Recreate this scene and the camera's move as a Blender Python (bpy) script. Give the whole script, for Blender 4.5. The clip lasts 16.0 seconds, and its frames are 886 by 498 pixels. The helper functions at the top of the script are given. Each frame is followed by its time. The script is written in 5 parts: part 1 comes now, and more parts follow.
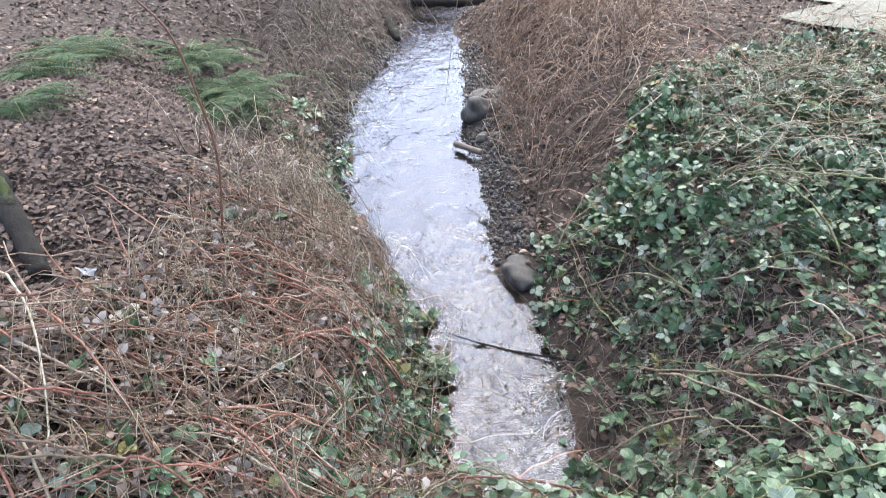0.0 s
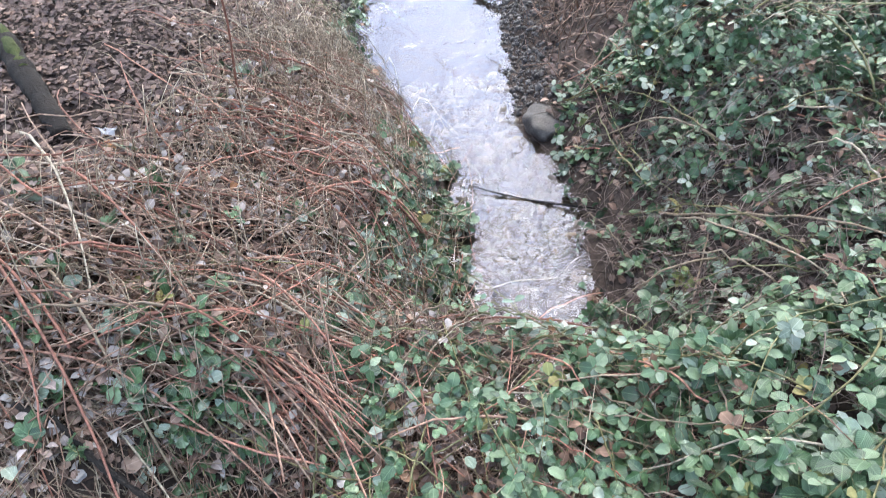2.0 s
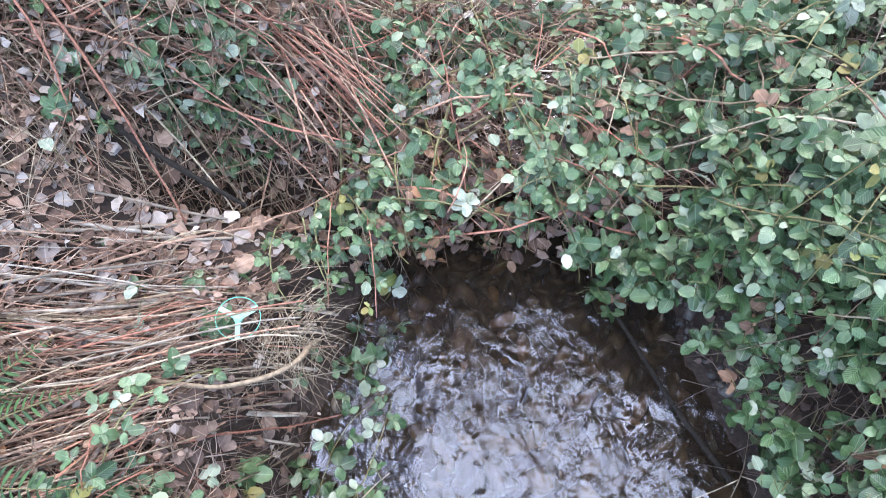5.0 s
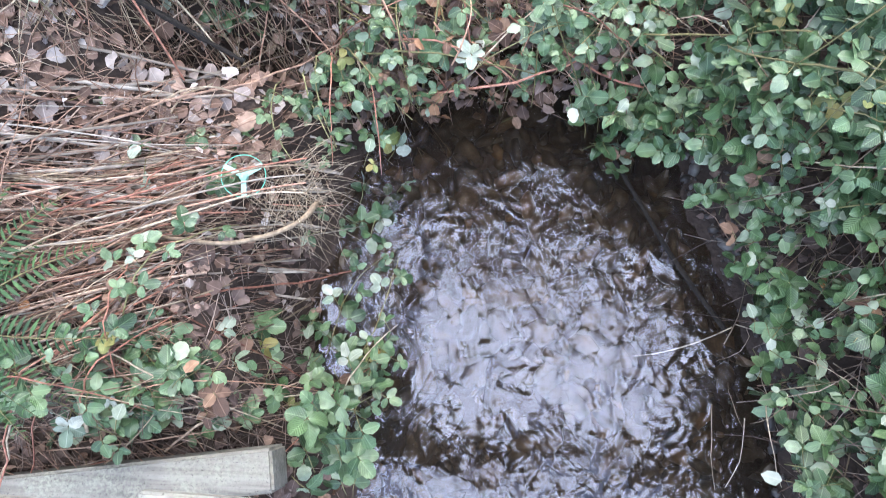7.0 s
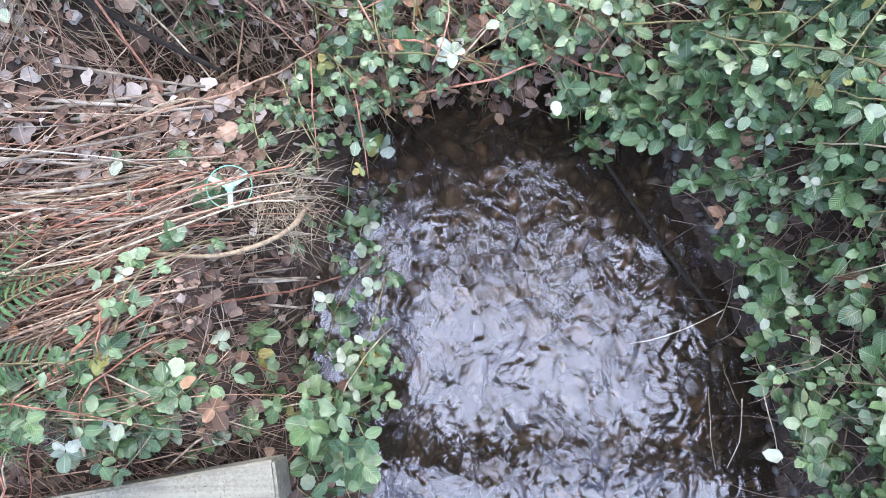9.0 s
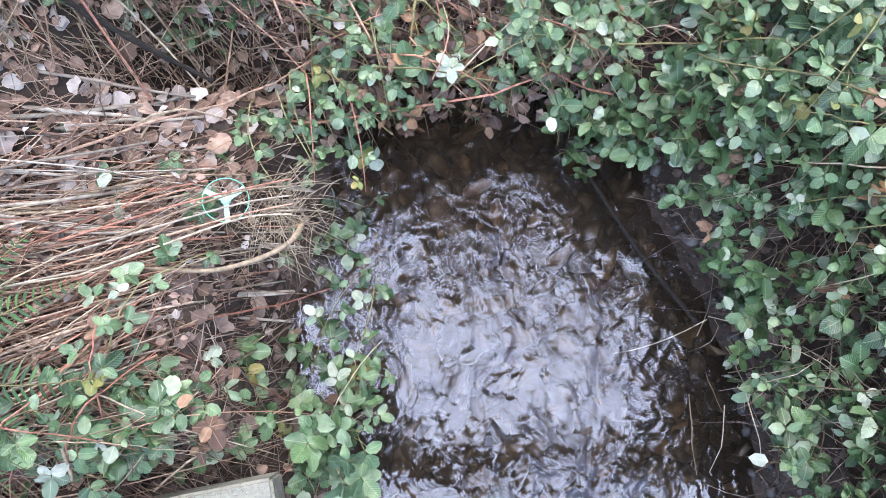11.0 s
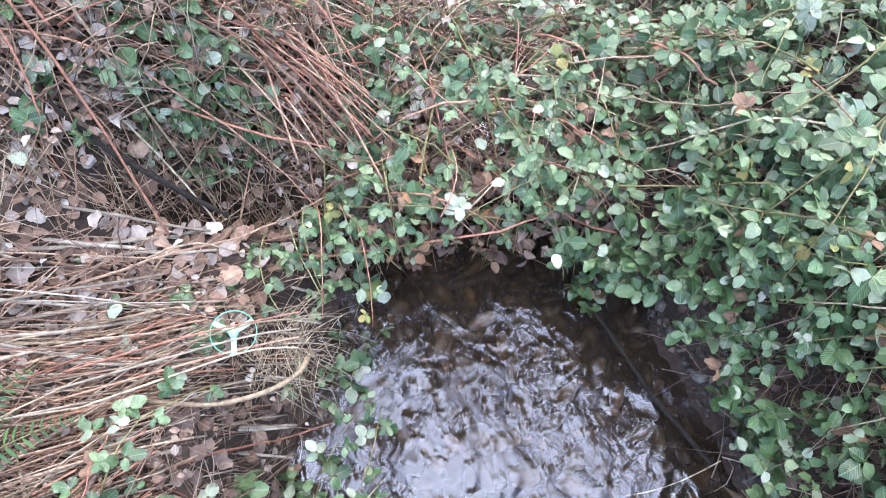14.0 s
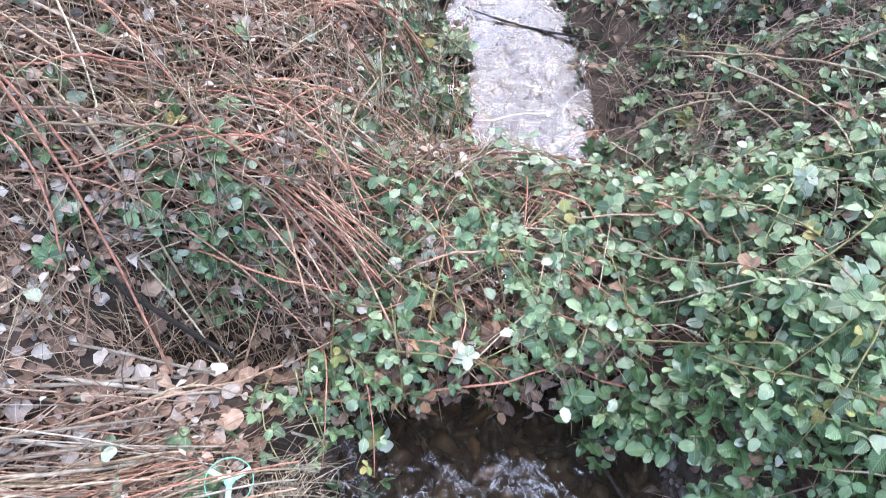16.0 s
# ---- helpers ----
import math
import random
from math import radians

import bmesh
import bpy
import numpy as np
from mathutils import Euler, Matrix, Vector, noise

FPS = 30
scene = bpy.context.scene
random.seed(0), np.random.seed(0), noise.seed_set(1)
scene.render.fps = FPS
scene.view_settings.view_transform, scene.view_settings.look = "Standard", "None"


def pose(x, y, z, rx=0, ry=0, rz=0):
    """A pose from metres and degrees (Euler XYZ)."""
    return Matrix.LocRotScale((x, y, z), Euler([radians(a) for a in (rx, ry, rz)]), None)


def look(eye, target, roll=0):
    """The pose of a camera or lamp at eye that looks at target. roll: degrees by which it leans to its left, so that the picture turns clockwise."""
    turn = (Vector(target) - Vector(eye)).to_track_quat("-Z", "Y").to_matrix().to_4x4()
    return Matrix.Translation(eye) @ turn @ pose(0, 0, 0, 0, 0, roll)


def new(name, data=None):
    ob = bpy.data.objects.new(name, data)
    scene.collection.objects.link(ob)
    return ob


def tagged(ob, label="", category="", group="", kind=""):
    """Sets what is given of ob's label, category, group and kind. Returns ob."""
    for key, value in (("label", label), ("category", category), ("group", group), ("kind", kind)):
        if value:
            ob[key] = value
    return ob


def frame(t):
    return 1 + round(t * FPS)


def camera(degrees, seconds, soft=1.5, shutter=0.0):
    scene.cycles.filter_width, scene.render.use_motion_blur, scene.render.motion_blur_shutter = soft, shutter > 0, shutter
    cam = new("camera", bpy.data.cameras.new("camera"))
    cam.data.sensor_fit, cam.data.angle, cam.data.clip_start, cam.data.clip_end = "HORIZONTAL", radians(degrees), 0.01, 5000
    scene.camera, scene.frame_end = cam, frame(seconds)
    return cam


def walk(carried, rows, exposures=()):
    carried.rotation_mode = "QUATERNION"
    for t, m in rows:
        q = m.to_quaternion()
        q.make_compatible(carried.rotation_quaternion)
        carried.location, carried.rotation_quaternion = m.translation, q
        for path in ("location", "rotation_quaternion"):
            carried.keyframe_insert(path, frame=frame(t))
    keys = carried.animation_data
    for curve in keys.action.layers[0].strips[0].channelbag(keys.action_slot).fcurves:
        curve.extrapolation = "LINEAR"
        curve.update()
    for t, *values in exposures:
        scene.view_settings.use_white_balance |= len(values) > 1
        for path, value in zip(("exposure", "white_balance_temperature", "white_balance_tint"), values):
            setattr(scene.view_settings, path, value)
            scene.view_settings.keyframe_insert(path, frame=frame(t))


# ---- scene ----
cam = camera(65.65, 16.0, soft=0.75, shutter=0.35)
ROWS = [
    (0, 0.0000, 0.0000, 1.8000, 58.000, -0.000, 0.000),
    (0.5, 0.0092, -0.0080, 1.7970, 54.885, 0.061, -0.356),
    (1, 0.0154, -0.0140, 1.7960, 51.832, 0.033, -0.855),
    (1.5, 0.0124, -0.0179, 1.7928, 48.820, 0.764, -0.709),
    (2, 0.0200, -0.0232, 1.7862, 46.250, 2.593, 0.674),
    (2.5, 0.0233, -0.0199, 1.7715, 41.930, 2.981, 0.909),
    (3, 0.0250, -0.0218, 1.7633, 38.218, 2.833, 1.198),
    (3.5, 0.0171, -0.0189, 1.7586, 33.494, 2.532, 1.210),
    (4, 0.0156, -0.0202, 1.7523, 28.129, 3.181, 2.347),
    (6.5, 0.0206, -0.0426, 1.7417, 13.231, 4.334, 1.601),
    (7, 0.0146, -0.0487, 1.7407, 9.811, 4.383, 1.663),
    (7.5, 0.0155, -0.0477, 1.7385, 7.775, 4.330, 1.491),
    (8, 0.0137, -0.0488, 1.7380, 7.954, 4.495, 1.025),
    (8.5, 0.0117, -0.0500, 1.7381, 9.283, 4.412, -1.368),
    (11, -0.1238, -0.0301, 1.7525, 10.042, -1.420, -2.828),
    (11.5, -0.1204, -0.0269, 1.7530, 10.937, -1.280, -2.671),
    (12, -0.1303, -0.0248, 1.7533, 12.296, -1.853, -2.521),
    (12.5, -0.1290, -0.0187, 1.7564, 14.435, -1.667, -2.317),
    (13, -0.1295, -0.0209, 1.7596, 16.611, -1.486, -2.178),
    (13.5, -0.1322, -0.0178, 1.7629, 18.313, -1.387, -2.137),
    (14, -0.1330, -0.0149, 1.7654, 20.492, -1.388, -2.166),
    (14.5, -0.1339, -0.0114, 1.7699, 23.500, -1.414, -1.648),
    (15, -0.1351, -0.0130, 1.7741, 26.376, -1.248, -1.276),
    (15.5, -0.1506, -0.0106, 1.7767, 28.993, -1.785, -1.039),
    (16, -0.1468, 0.0036, 1.7791, 31.871, -2.037, -0.419),
]
walk(cam, [(t, pose(x, y, z, rx, ry, rz)) for t, x, y, z, rx, ry, rz in ROWS],
     exposures=[(0.0, 2.15, 6450, 5), (4.0, 2.45, 6300, 10), (7.5, 2.54, 6450, 11), (11.5, 2.58, 6480, 11), (14.0, 2.66, 6430, 11), (16.0, 2.62, 6380, 10)])

# ---- daylight: pale overcast sky, no hard sun ----
world = bpy.data.worlds.new("overcast_sky")
scene.world = world
world.use_nodes = True
wn, wl = world.node_tree.nodes, world.node_tree.links
sky = wn.new("ShaderNodeTexSky")
sky.sky_type, sky.sun_disc = "NISHITA", False
sky.sun_elevation, sky.sun_rotation = radians(54), radians(8)
sky.air_density, sky.dust_density, sky.ozone_density = 1.0, 4.0, 2.0
veil = wn.new("ShaderNodeHueSaturation")
veil.inputs["Saturation"].default_value = 0.88
wl.new(sky.outputs[0], veil.inputs["Color"])
wl.new(veil.outputs[0], wn["Background"].inputs[0])
wn["Background"].inputs[1].default_value = 0.15
sun = new("sun", bpy.data.lights.new("sun", "SUN"))
sun.data.energy, sun.data.angle, sun.data.color = 0.54, radians(44), (0.97, 0.985, 1.0)
sun.matrix_world = look((0.3, -0.5, 8.0), (0, 0, 0))


# ---- materials ----
class Nodes:
    """Short ways to wire a node material."""

    def __init__(self, name):
        self.mat = bpy.data.materials.new(name)
        self.mat.use_nodes = True
        self.n, self.l = self.mat.node_tree.nodes, self.mat.node_tree.links
        self.bsdf = self.n["Principled BSDF"]

    def add(self, kind, values=(), **props):
        node = self.n.new(kind)
        if "operation" in props:
            node.operation = props["operation"]
        if "attribute_name" in props:
            node.attribute_name = props["attribute_name"]
        if "data_type" in props:
            node.data_type, node.blend_type = props["data_type"], props["blend_type"]
        for key, value in dict(values).items():
            if isinstance(value, bpy.types.NodeSocket):
                self.l.new(value, node.inputs[key])
            else:
                node.inputs[key].default_value = value
        return node

    def put(self, values):
        for key, value in values.items():
            if isinstance(value, bpy.types.NodeSocket):
                self.l.new(value, self.bsdf.inputs[key])
            else:
                self.bsdf.inputs[key].default_value = value

    def ramp(self, fac, stops):
        r = self.add("ShaderNodeValToRGB", {"Fac": fac})
        e = r.color_ramp.elements
        while len(e) < len(stops):
            e.new(0.5)
        for el, (at, c) in zip(e, stops):
            el.position, el.color = at, (*c, 1)
        return r.outputs[0]

    def place(self):
        return self.add("ShaderNodeNewGeometry").outputs["Position"]

    def island(self):
        """A random number of each thing and of each loose piece in it."""
        g, o = self.add("ShaderNodeNewGeometry"), self.add("ShaderNodeObjectInfo")
        s = self.add("ShaderNodeMath", {0: g.outputs["Random Per Island"], 1: o.outputs["Random"]}, operation="ADD")
        return self.add("ShaderNodeMath", {0: s.outputs[0]}, operation="FRACT").outputs[0]

    def noise(self, scale, detail=4.0, rough=0.55, vector=None):
        v = {"Scale": scale, "Detail": detail, "Roughness": rough, "Vector": vector or self.place()}
        return self.add("ShaderNodeTexNoise", v).outputs["Fac"]

    def mix(self, fac, a, b, blend="MIX"):
        m = self.add("ShaderNodeMix", data_type="RGBA", blend_type=blend)
        for i, v in ((0, fac), (6, a), (7, b)):
            if isinstance(v, bpy.types.NodeSocket):
                self.l.new(v, m.inputs[i])
            else:
                m.inputs[i].default_value = v if i == 0 else (*v, 1)
        return m.outputs[2]

    def bump(self, height, strength=0.5, distance=0.005, normal=None):
        v = {"Height": height, "Strength": strength, "Distance": distance}
        if normal:
            v["Normal"] = normal
        return self.add("ShaderNodeBump", v).outputs[0]


def leaf_material(name, stops, rough=0.36, vein=0.1, coat=0.0):
    m = Nodes(name)
    uv = m.add("ShaderNodeAttribute", attribute_name="leafuv").outputs["Vector"]
    sep = m.add("ShaderNodeSeparateXYZ", {0: uv})
    across = m.add("ShaderNodeMath", {0: sep.outputs[1]}, operation="ABSOLUTE").outputs[0]
    slant = m.add("ShaderNodeMath", {0: across, 1: -0.9, 2: sep.outputs[0]}, operation="MULTIPLY_ADD").outputs[0]
    wave = m.add("ShaderNodeMath", {0: m.add("ShaderNodeMath", {0: slant, 1: 52.0}, operation="MULTIPLY").outputs[0]}, operation="SINE").outputs[0]
    mid = m.add("ShaderNodeMapRange", {0: across, 1: 0.0, 2: 0.03, 3: 1.0, 4: 0.0}).outputs[0]
    col = m.ramp(m.island(), stops)
    spots = m.noise(60, 5)
    col = m.mix(m.add("ShaderNodeMapRange", {0: spots, 1: 0.35, 2: 0.75, 3: 0.0, 4: 0.45}).outputs[0], col, tuple(0.5 * c for c in stops[0][1]))
    col = m.mix(m.add("ShaderNodeMath", {0: mid, 1: 0.45}, operation="MULTIPLY").outputs[0], col, tuple(min(1, 1.5 * c + 0.06) for c in stops[len(stops) // 2][1]))
    ribs = m.add("ShaderNodeMapRange", {0: wave, 1: 0.55, 2: 1.0, 3: 0.0, 4: min(0.28, 0.65 * vein)}).outputs[0]
    col = m.mix(ribs, col, tuple(min(1, 1.5 * c + 0.03) for c in stops[len(stops) // 2][1])) if vein else col
    m.put({"Base Color": col, "Roughness": m.add("ShaderNodeMapRange", {0: spots, 1: 0.2, 2: 0.8, 3: rough - 0.08, 4: rough + 0.18}).outputs[0],
           "Normal": m.bump(wave, vein, 0.0012), "Specular IOR Level": 0.5, "Coat Weight": coat, "Coat Roughness": 0.3})
    return m.mat


def stem_material(name, stops, rough=0.6, scale=90):
    m = Nodes(name)
    col = m.ramp(m.island(), stops)
    n = m.noise(scale, 4)
    col = m.mix(m.add("ShaderNodeMapRange", {0: n, 1: 0.38, 2: 0.72, 3: 0.0, 4: 0.8}).outputs[0], col, tuple(0.5 * c for c in stops[0][1]))
    m.put({"Base Color": col, "Roughness": rough, "Normal": m.bump(n, 0.6, 0.002)})
    return m.mat


def earth_material(name, stops, scale=7.0, fine=60.0, rough=0.9, height=0.02):
    m = Nodes(name)
    a, b = m.noise(scale, 6, 0.6), m.noise(fine, 5, 0.65)
    s = m.add("ShaderNodeMath", {0: b, 1: 0.55, 2: m.add("ShaderNodeMath", {0: a, 1: 0.5}, operation="MULTIPLY").outputs[0]}, operation="MULTIPLY_ADD").outputs[0]
    m.put({"Base Color": m.ramp(s, stops), "Roughness": rough, "Normal": m.bump(s, 0.7, height)})
    return m.mat


LEAF_GREEN = leaf_material("bramble_leaf_green", [(0.0, (0.018, 0.046, 0.018)), (0.28, (0.046, 0.106, 0.038)), (0.58, (0.092, 0.178, 0.070)), (0.80, (0.155, 0.250, 0.115)), (0.93, (0.26, 0.34, 0.21)), (1.0, (0.40, 0.46, 0.36))], 0.34, vein=0.38, coat=0.55)
# Whitish leaves: the sheen of reflected sky is put into their colour.
LEAF_PALE = leaf_material("bramble_leaf_sheen", [(0.0, (0.18, 0.25, 0.17)), (0.7, (0.36, 0.41, 0.33)), (1.0, (0.54, 0.56, 0.49))], 0.55, vein=0.3)
LEAF_YELLOW = leaf_material("bramble_leaf_yellowed", [(0.0, (0.14, 0.18, 0.05)), (0.6, (0.24, 0.24, 0.08)), (1.0, (0.34, 0.26, 0.09))], 0.5)
LEAF_BROWN = leaf_material("withered_leaf", [(0.0, (0.09, 0.05, 0.035)), (0.5, (0.20, 0.12, 0.085)), (0.8, (0.32, 0.20, 0.13)), (1.0, (0.42, 0.20, 0.09))], 0.7)
LITTER = leaf_material("leaf_litter", [(0.0, (0.098, 0.067, 0.057)), (0.4, (0.145, 0.100, 0.087)), (0.85, (0.185, 0.133, 0.116)), (1.0, (0.235, 0.18, 0.16))], 0.8, vein=0.1)
LITTER_WARM = leaf_material("dry_leaf_litter", [(0.0, (0.10, 0.060, 0.042)), (0.5, (0.25, 0.158, 0.118)), (0.85, (0.38, 0.265, 0.210)), (1.0, (0.48, 0.34, 0.26))], 0.7, vein=0.1)
LITTER_PALE = leaf_material("bleached_leaf_litter", [(0.0, (0.25, 0.20, 0.18)), (0.5, (0.42, 0.36, 0.33)), (1.0, (0.60, 0.55, 0.51))], 0.6, vein=0.12)
FERN = leaf_material("fern_green", [(0.0, (0.012, 0.040, 0.011)), (0.6, (0.027, 0.080, 0.020)), (1.0, (0.065, 0.140, 0.038))], 0.68, vein=0.0)
CANE_RED = stem_material("cane_red_brown", [(0.0, (0.22, 0.092, 0.062)), (0.5, (0.48, 0.215, 0.150)), (0.85, (0.60, 0.37, 0.26)), (1.0, (0.62, 0.22, 0.155))])
CANE_STRAW = stem_material("cane_straw", [(0.0, (0.20, 0.145, 0.10)), (0.5, (0.40, 0.31, 0.21)), (1.0, (0.62, 0.53, 0.40))])
CANE_BLEACHED = stem_material("cane_bleached", [(0.0, (0.24, 0.20, 0.16)), (0.5, (0.42, 0.37, 0.31)), (1.0, (0.62, 0.57, 0.50))], 0.7, 45)
CANE_GREEN = stem_material("cane_green", [(0.0, (0.12, 0.12, 0.045)), (0.5, (0.24, 0.20, 0.085)), (1.0, (0.33, 0.33, 0.16))])
TWIG = stem_material("dry_twig", [(0.0, (0.16, 0.092, 0.066)), (0.5, (0.41, 0.255, 0.180)), (0.85, (0.52, 0.37, 0.275)), (1.0, (0.64, 0.52, 0.41))])
TWIG_GREY = stem_material("bare_grey_twig", [(0.0, (0.11, 0.077, 0.066)), (0.5, (0.25, 0.185, 0.155)), (1.0, (0.48, 0.39, 0.33))])
GRASS = stem_material("trailing_grass", [(0.0, (0.12, 0.14, 0.06)), (0.5, (0.26, 0.26, 0.15)), (1.0, (0.45, 0.43, 0.30))])
SOIL = earth_material("damp_soil", [(0.3, (0.022, 0.015, 0.011)), (0.5, (0.050, 0.034, 0.026)), (0.68, (0.088, 0.062, 0.050)), (0.85, (0.15, 0.115, 0.098))])
PALE_GRAVEL = earth_material("pale_gravel", [(0.3, (0.10, 0.09, 0.075)), (0.5, (0.22, 0.205, 0.17)), (0.7, (0.36, 0.34, 0.28))], 9, 70, 0.9, 0.02)
STONE = earth_material("stream_stone", [(0.3, (0.03, 0.027, 0.025)), (0.55, (0.085, 0.075, 0.068)), (0.8, (0.19, 0.175, 0.16))], 14, 120, 0.6, 0.006)
BARK = earth_material("wet_bark", [(0.3, (0.010, 0.008, 0.007)), (0.6, (0.030, 0.024, 0.020)), (0.85, (0.085, 0.07, 0.06))], 20, 140, 0.95, 0.02)
MOSS = earth_material("moss", [(0.3, (0.022, 0.03, 0.009)), (0.55, (0.06, 0.075, 0.022)), (0.8, (0.14, 0.145, 0.05))], 30, 260, 0.95, 0.01)


def timber_material():
    """Grey weathered softwood, its grain along x."""
    m = Nodes("weathered_timber")
    pos = m.place()
    grain = m.noise(70, 5, 0.6, m.add("ShaderNodeMapping", {"Vector": pos, "Rotation": (0, 0, radians(-6)), "Scale": (0.06, 1.0, 1.0)}).outputs[0])
    shade_blotch = m.noise(6, 4, 0.6)
    speck = m.noise(130, 5, 0.7)
    col = m.ramp(grain, [(0.25, (0.13, 0.120, 0.102)), (0.5, (0.26, 0.245, 0.212)), (0.75, (0.38, 0.36, 0.31))])
    # dark blotches in the colour stand in for shade on the beam
    col = m.mix(m.add("ShaderNodeMapRange", {0: shade_blotch, 1: 0.48, 2: 0.66, 3: 0.0, 4: 0.5}).outputs[0], col, (0.11, 0.11, 0.108))
    lichen = m.add("ShaderNodeMath", {0: m.add("ShaderNodeMapRange", {0: speck, 1: 0.42, 2: 0.6, 3: 0.0, 4: 1.0}).outputs[0], 1: m.add("ShaderNodeMapRange", {0: m.noise(11, 4, 0.6), 1: 0.42, 2: 0.58, 3: 0.15, 4: 0.9}).outputs[0]}, operation="MULTIPLY").outputs[0]
    col = m.mix(lichen, col, (0.36, 0.37, 0.29))
    col = m.mix(m.add("ShaderNodeMapRange", {0: m.noise(220, 3, 0.6), 1: 0.60, 2: 0.72, 3: 0.0, 4: 0.7}).outputs[0], col, (0.05, 0.047, 0.04))
    m.put({"Base Color": col, "Roughness": 0.85, "Normal": m.bump(speck, 0.7, 0.003, m.bump(grain, 0.6, 0.002))})
    return m.mat


TIMBER = timber_material()


def pebble_material(name, stops):
    m = Nodes(name)
    col = m.ramp(m.island(), stops)
    n = m.noise(140, 4)
    m.put({"Base Color": m.mix(n, col, (0.06, 0.05, 0.045), "MIX"), "Roughness": 0.42, "Normal": m.bump(n, 0.4, 0.002)})
    return m.mat


GRAVEL = pebble_material("gravel", [(0.0, (0.03, 0.026, 0.025)), (0.5, (0.075, 0.066, 0.062)), (0.85, (0.15, 0.135, 0.128)), (1.0, (0.30, 0.28, 0.26))])
BED = pebble_material("stream_bed_pebble", [(0.0, (0.06, 0.045, 0.03)), (0.5, (0.13, 0.095, 0.06)), (0.85, (0.22, 0.165, 0.105)), (1.0, (0.34, 0.22, 0.12))])


def water_material():
    """Shallow clouded water: a rippled skin that mirrors the sky, clear enough to show the bed."""
    m = Nodes("stream_water")
    pos = m.place()
    flow = m.add("ShaderNodeMapping", {"Vector": pos, "Rotation": (0, 0, radians(14)), "Scale": (1.35, 0.66, 1.0)}).outputs[0]
    warp = m.add("ShaderNodeTexNoise", {"Vector": pos, "Scale": 3.6, "Detail": 3.0}).outputs["Color"]
    bent = m.add("ShaderNodeVectorMath", {0: flow, 1: m.add("ShaderNodeVectorMath", {0: warp, "Scale": 0.36}, operation="SCALE").outputs[0]}, operation="ADD").outputs[0]
    broad = m.noise(4.5, 1, 0.4, bent)
    mid = m.noise(17, 2, 0.45, bent)
    fine = m.noise(48, 2, 0.5, bent)
    nb = m.bump(broad, 1.0, 0.022)
    nm = m.bump(mid, 1.0, 0.0084, nb)
    nf = m.bump(fine, 1.0, 0.0020, nm)
    gloss = m.add("ShaderNodeBsdfGlossy", {"Color": (0.74, 0.80, 1.0, 1), "Roughness": 0.05, "Normal": nf})
    clear = m.add("ShaderNodeBsdfTransparent", {"Color": (0.68, 0.61, 0.50, 1)})
    silt = m.add("ShaderNodeBsdfDiffuse", {"Color": (0.17, 0.165, 0.16, 1), "Normal": nm})
    body = m.add("ShaderNodeMixShader", {0: 0.06, 1: clear.outputs[0], 2: silt.outputs[0]})
    fres = m.add("ShaderNodeFresnel", {"IOR": 1.69, "Normal": nf})
    top = m.add("ShaderNodeMixShader", {0: fres.outputs[0], 1: body.outputs[0], 2: gloss.outputs[0]})
    m.l.new(top.outputs[0], m.n["Material Output"].inputs[0])
    return m.mat


WATER = water_material()


def plain(name, color, rough=0.5):
    m = Nodes(name)
    n = m.noise(40, 3)
    m.put({"Base Color": m.mix(m.add("ShaderNodeMapRange", {0: n, 1: 0.4, 2: 0.8, 3: 0.0, 4: 0.35}).outputs[0], color, tuple(0.55 * c for c in color)), "Roughness": rough})
    return m.mat


GREEN_PLASTIC = plain("green_plastic", (0.16, 0.62, 0.45), 0.35)
MINT_PLASTIC = plain("mint_plastic", (0.42, 0.78, 0.66), 0.35)
PAPER = plain("white_paper", (0.52, 0.52, 0.54), 0.8)
ORANGE_SCRAP = plain("orange_wrapper", (0.62, 0.33, 0.16), 0.6)
WIRE = plain("galvanised_wire", (0.55, 0.55, 0.53), 0.45)


# ---- plan of the place: water level is z = 0, the stream comes towards the bridge along -y ----
rng = np.random.default_rng(7)
BANK_Y = [-400, -1.0, -0.5, -0.3, -0.13, 0.0, 0.2, 0.4, 0.6, 1.0, 1.43, 1.9, 2.2, 2.6, 3.0, 3.6, 4.2, 5.0, 6.0, 7.4, 8.2, 9.0, 12.0, 400]
BANK_L = [-0.3, -0.3, -0.30, -0.33, -0.40, -0.47, -0.44, -0.40, -0.28, -0.09, -0.05, -0.08, -0.07, -0.20, -0.43, -0.66, -0.67, -0.72, -0.52, -0.37, -0.1, 0.5, 1.6, 1.6]
BANK_R = [0.68, 0.68, 0.68, 0.67, 0.66, 0.64, 0.57, 0.48, 0.45, 0.44, 0.45, 0.46, 0.44, 0.28, 0.24, 0.25, 0.18, 0.18, 0.19, 0.1, 0.45, 1.2, 2.6, 2.6]


def smooth(t):
    t = np.clip(t, 0, 1)
    return t * t * (3 - 2 * t)


def lumps(x, y, scale, seed=0):
    """Cheap smooth noise about -1 to 1 from crossed waves."""
    x, y = np.asarray(x) / scale + 3.1 * seed, np.asarray(y) / scale - 1.7 * seed
    return (np.sin(1.9 * x + 1.3 * np.sin(1.1 * y + seed)) + np.sin(2.3 * y + 1.7 * np.sin(0.9 * x))
            + 0.6 * np.sin(4.1 * x + 3.3 * y + seed) + 0.6 * np.sin(3.7 * x - 4.6 * y)) / 3.2


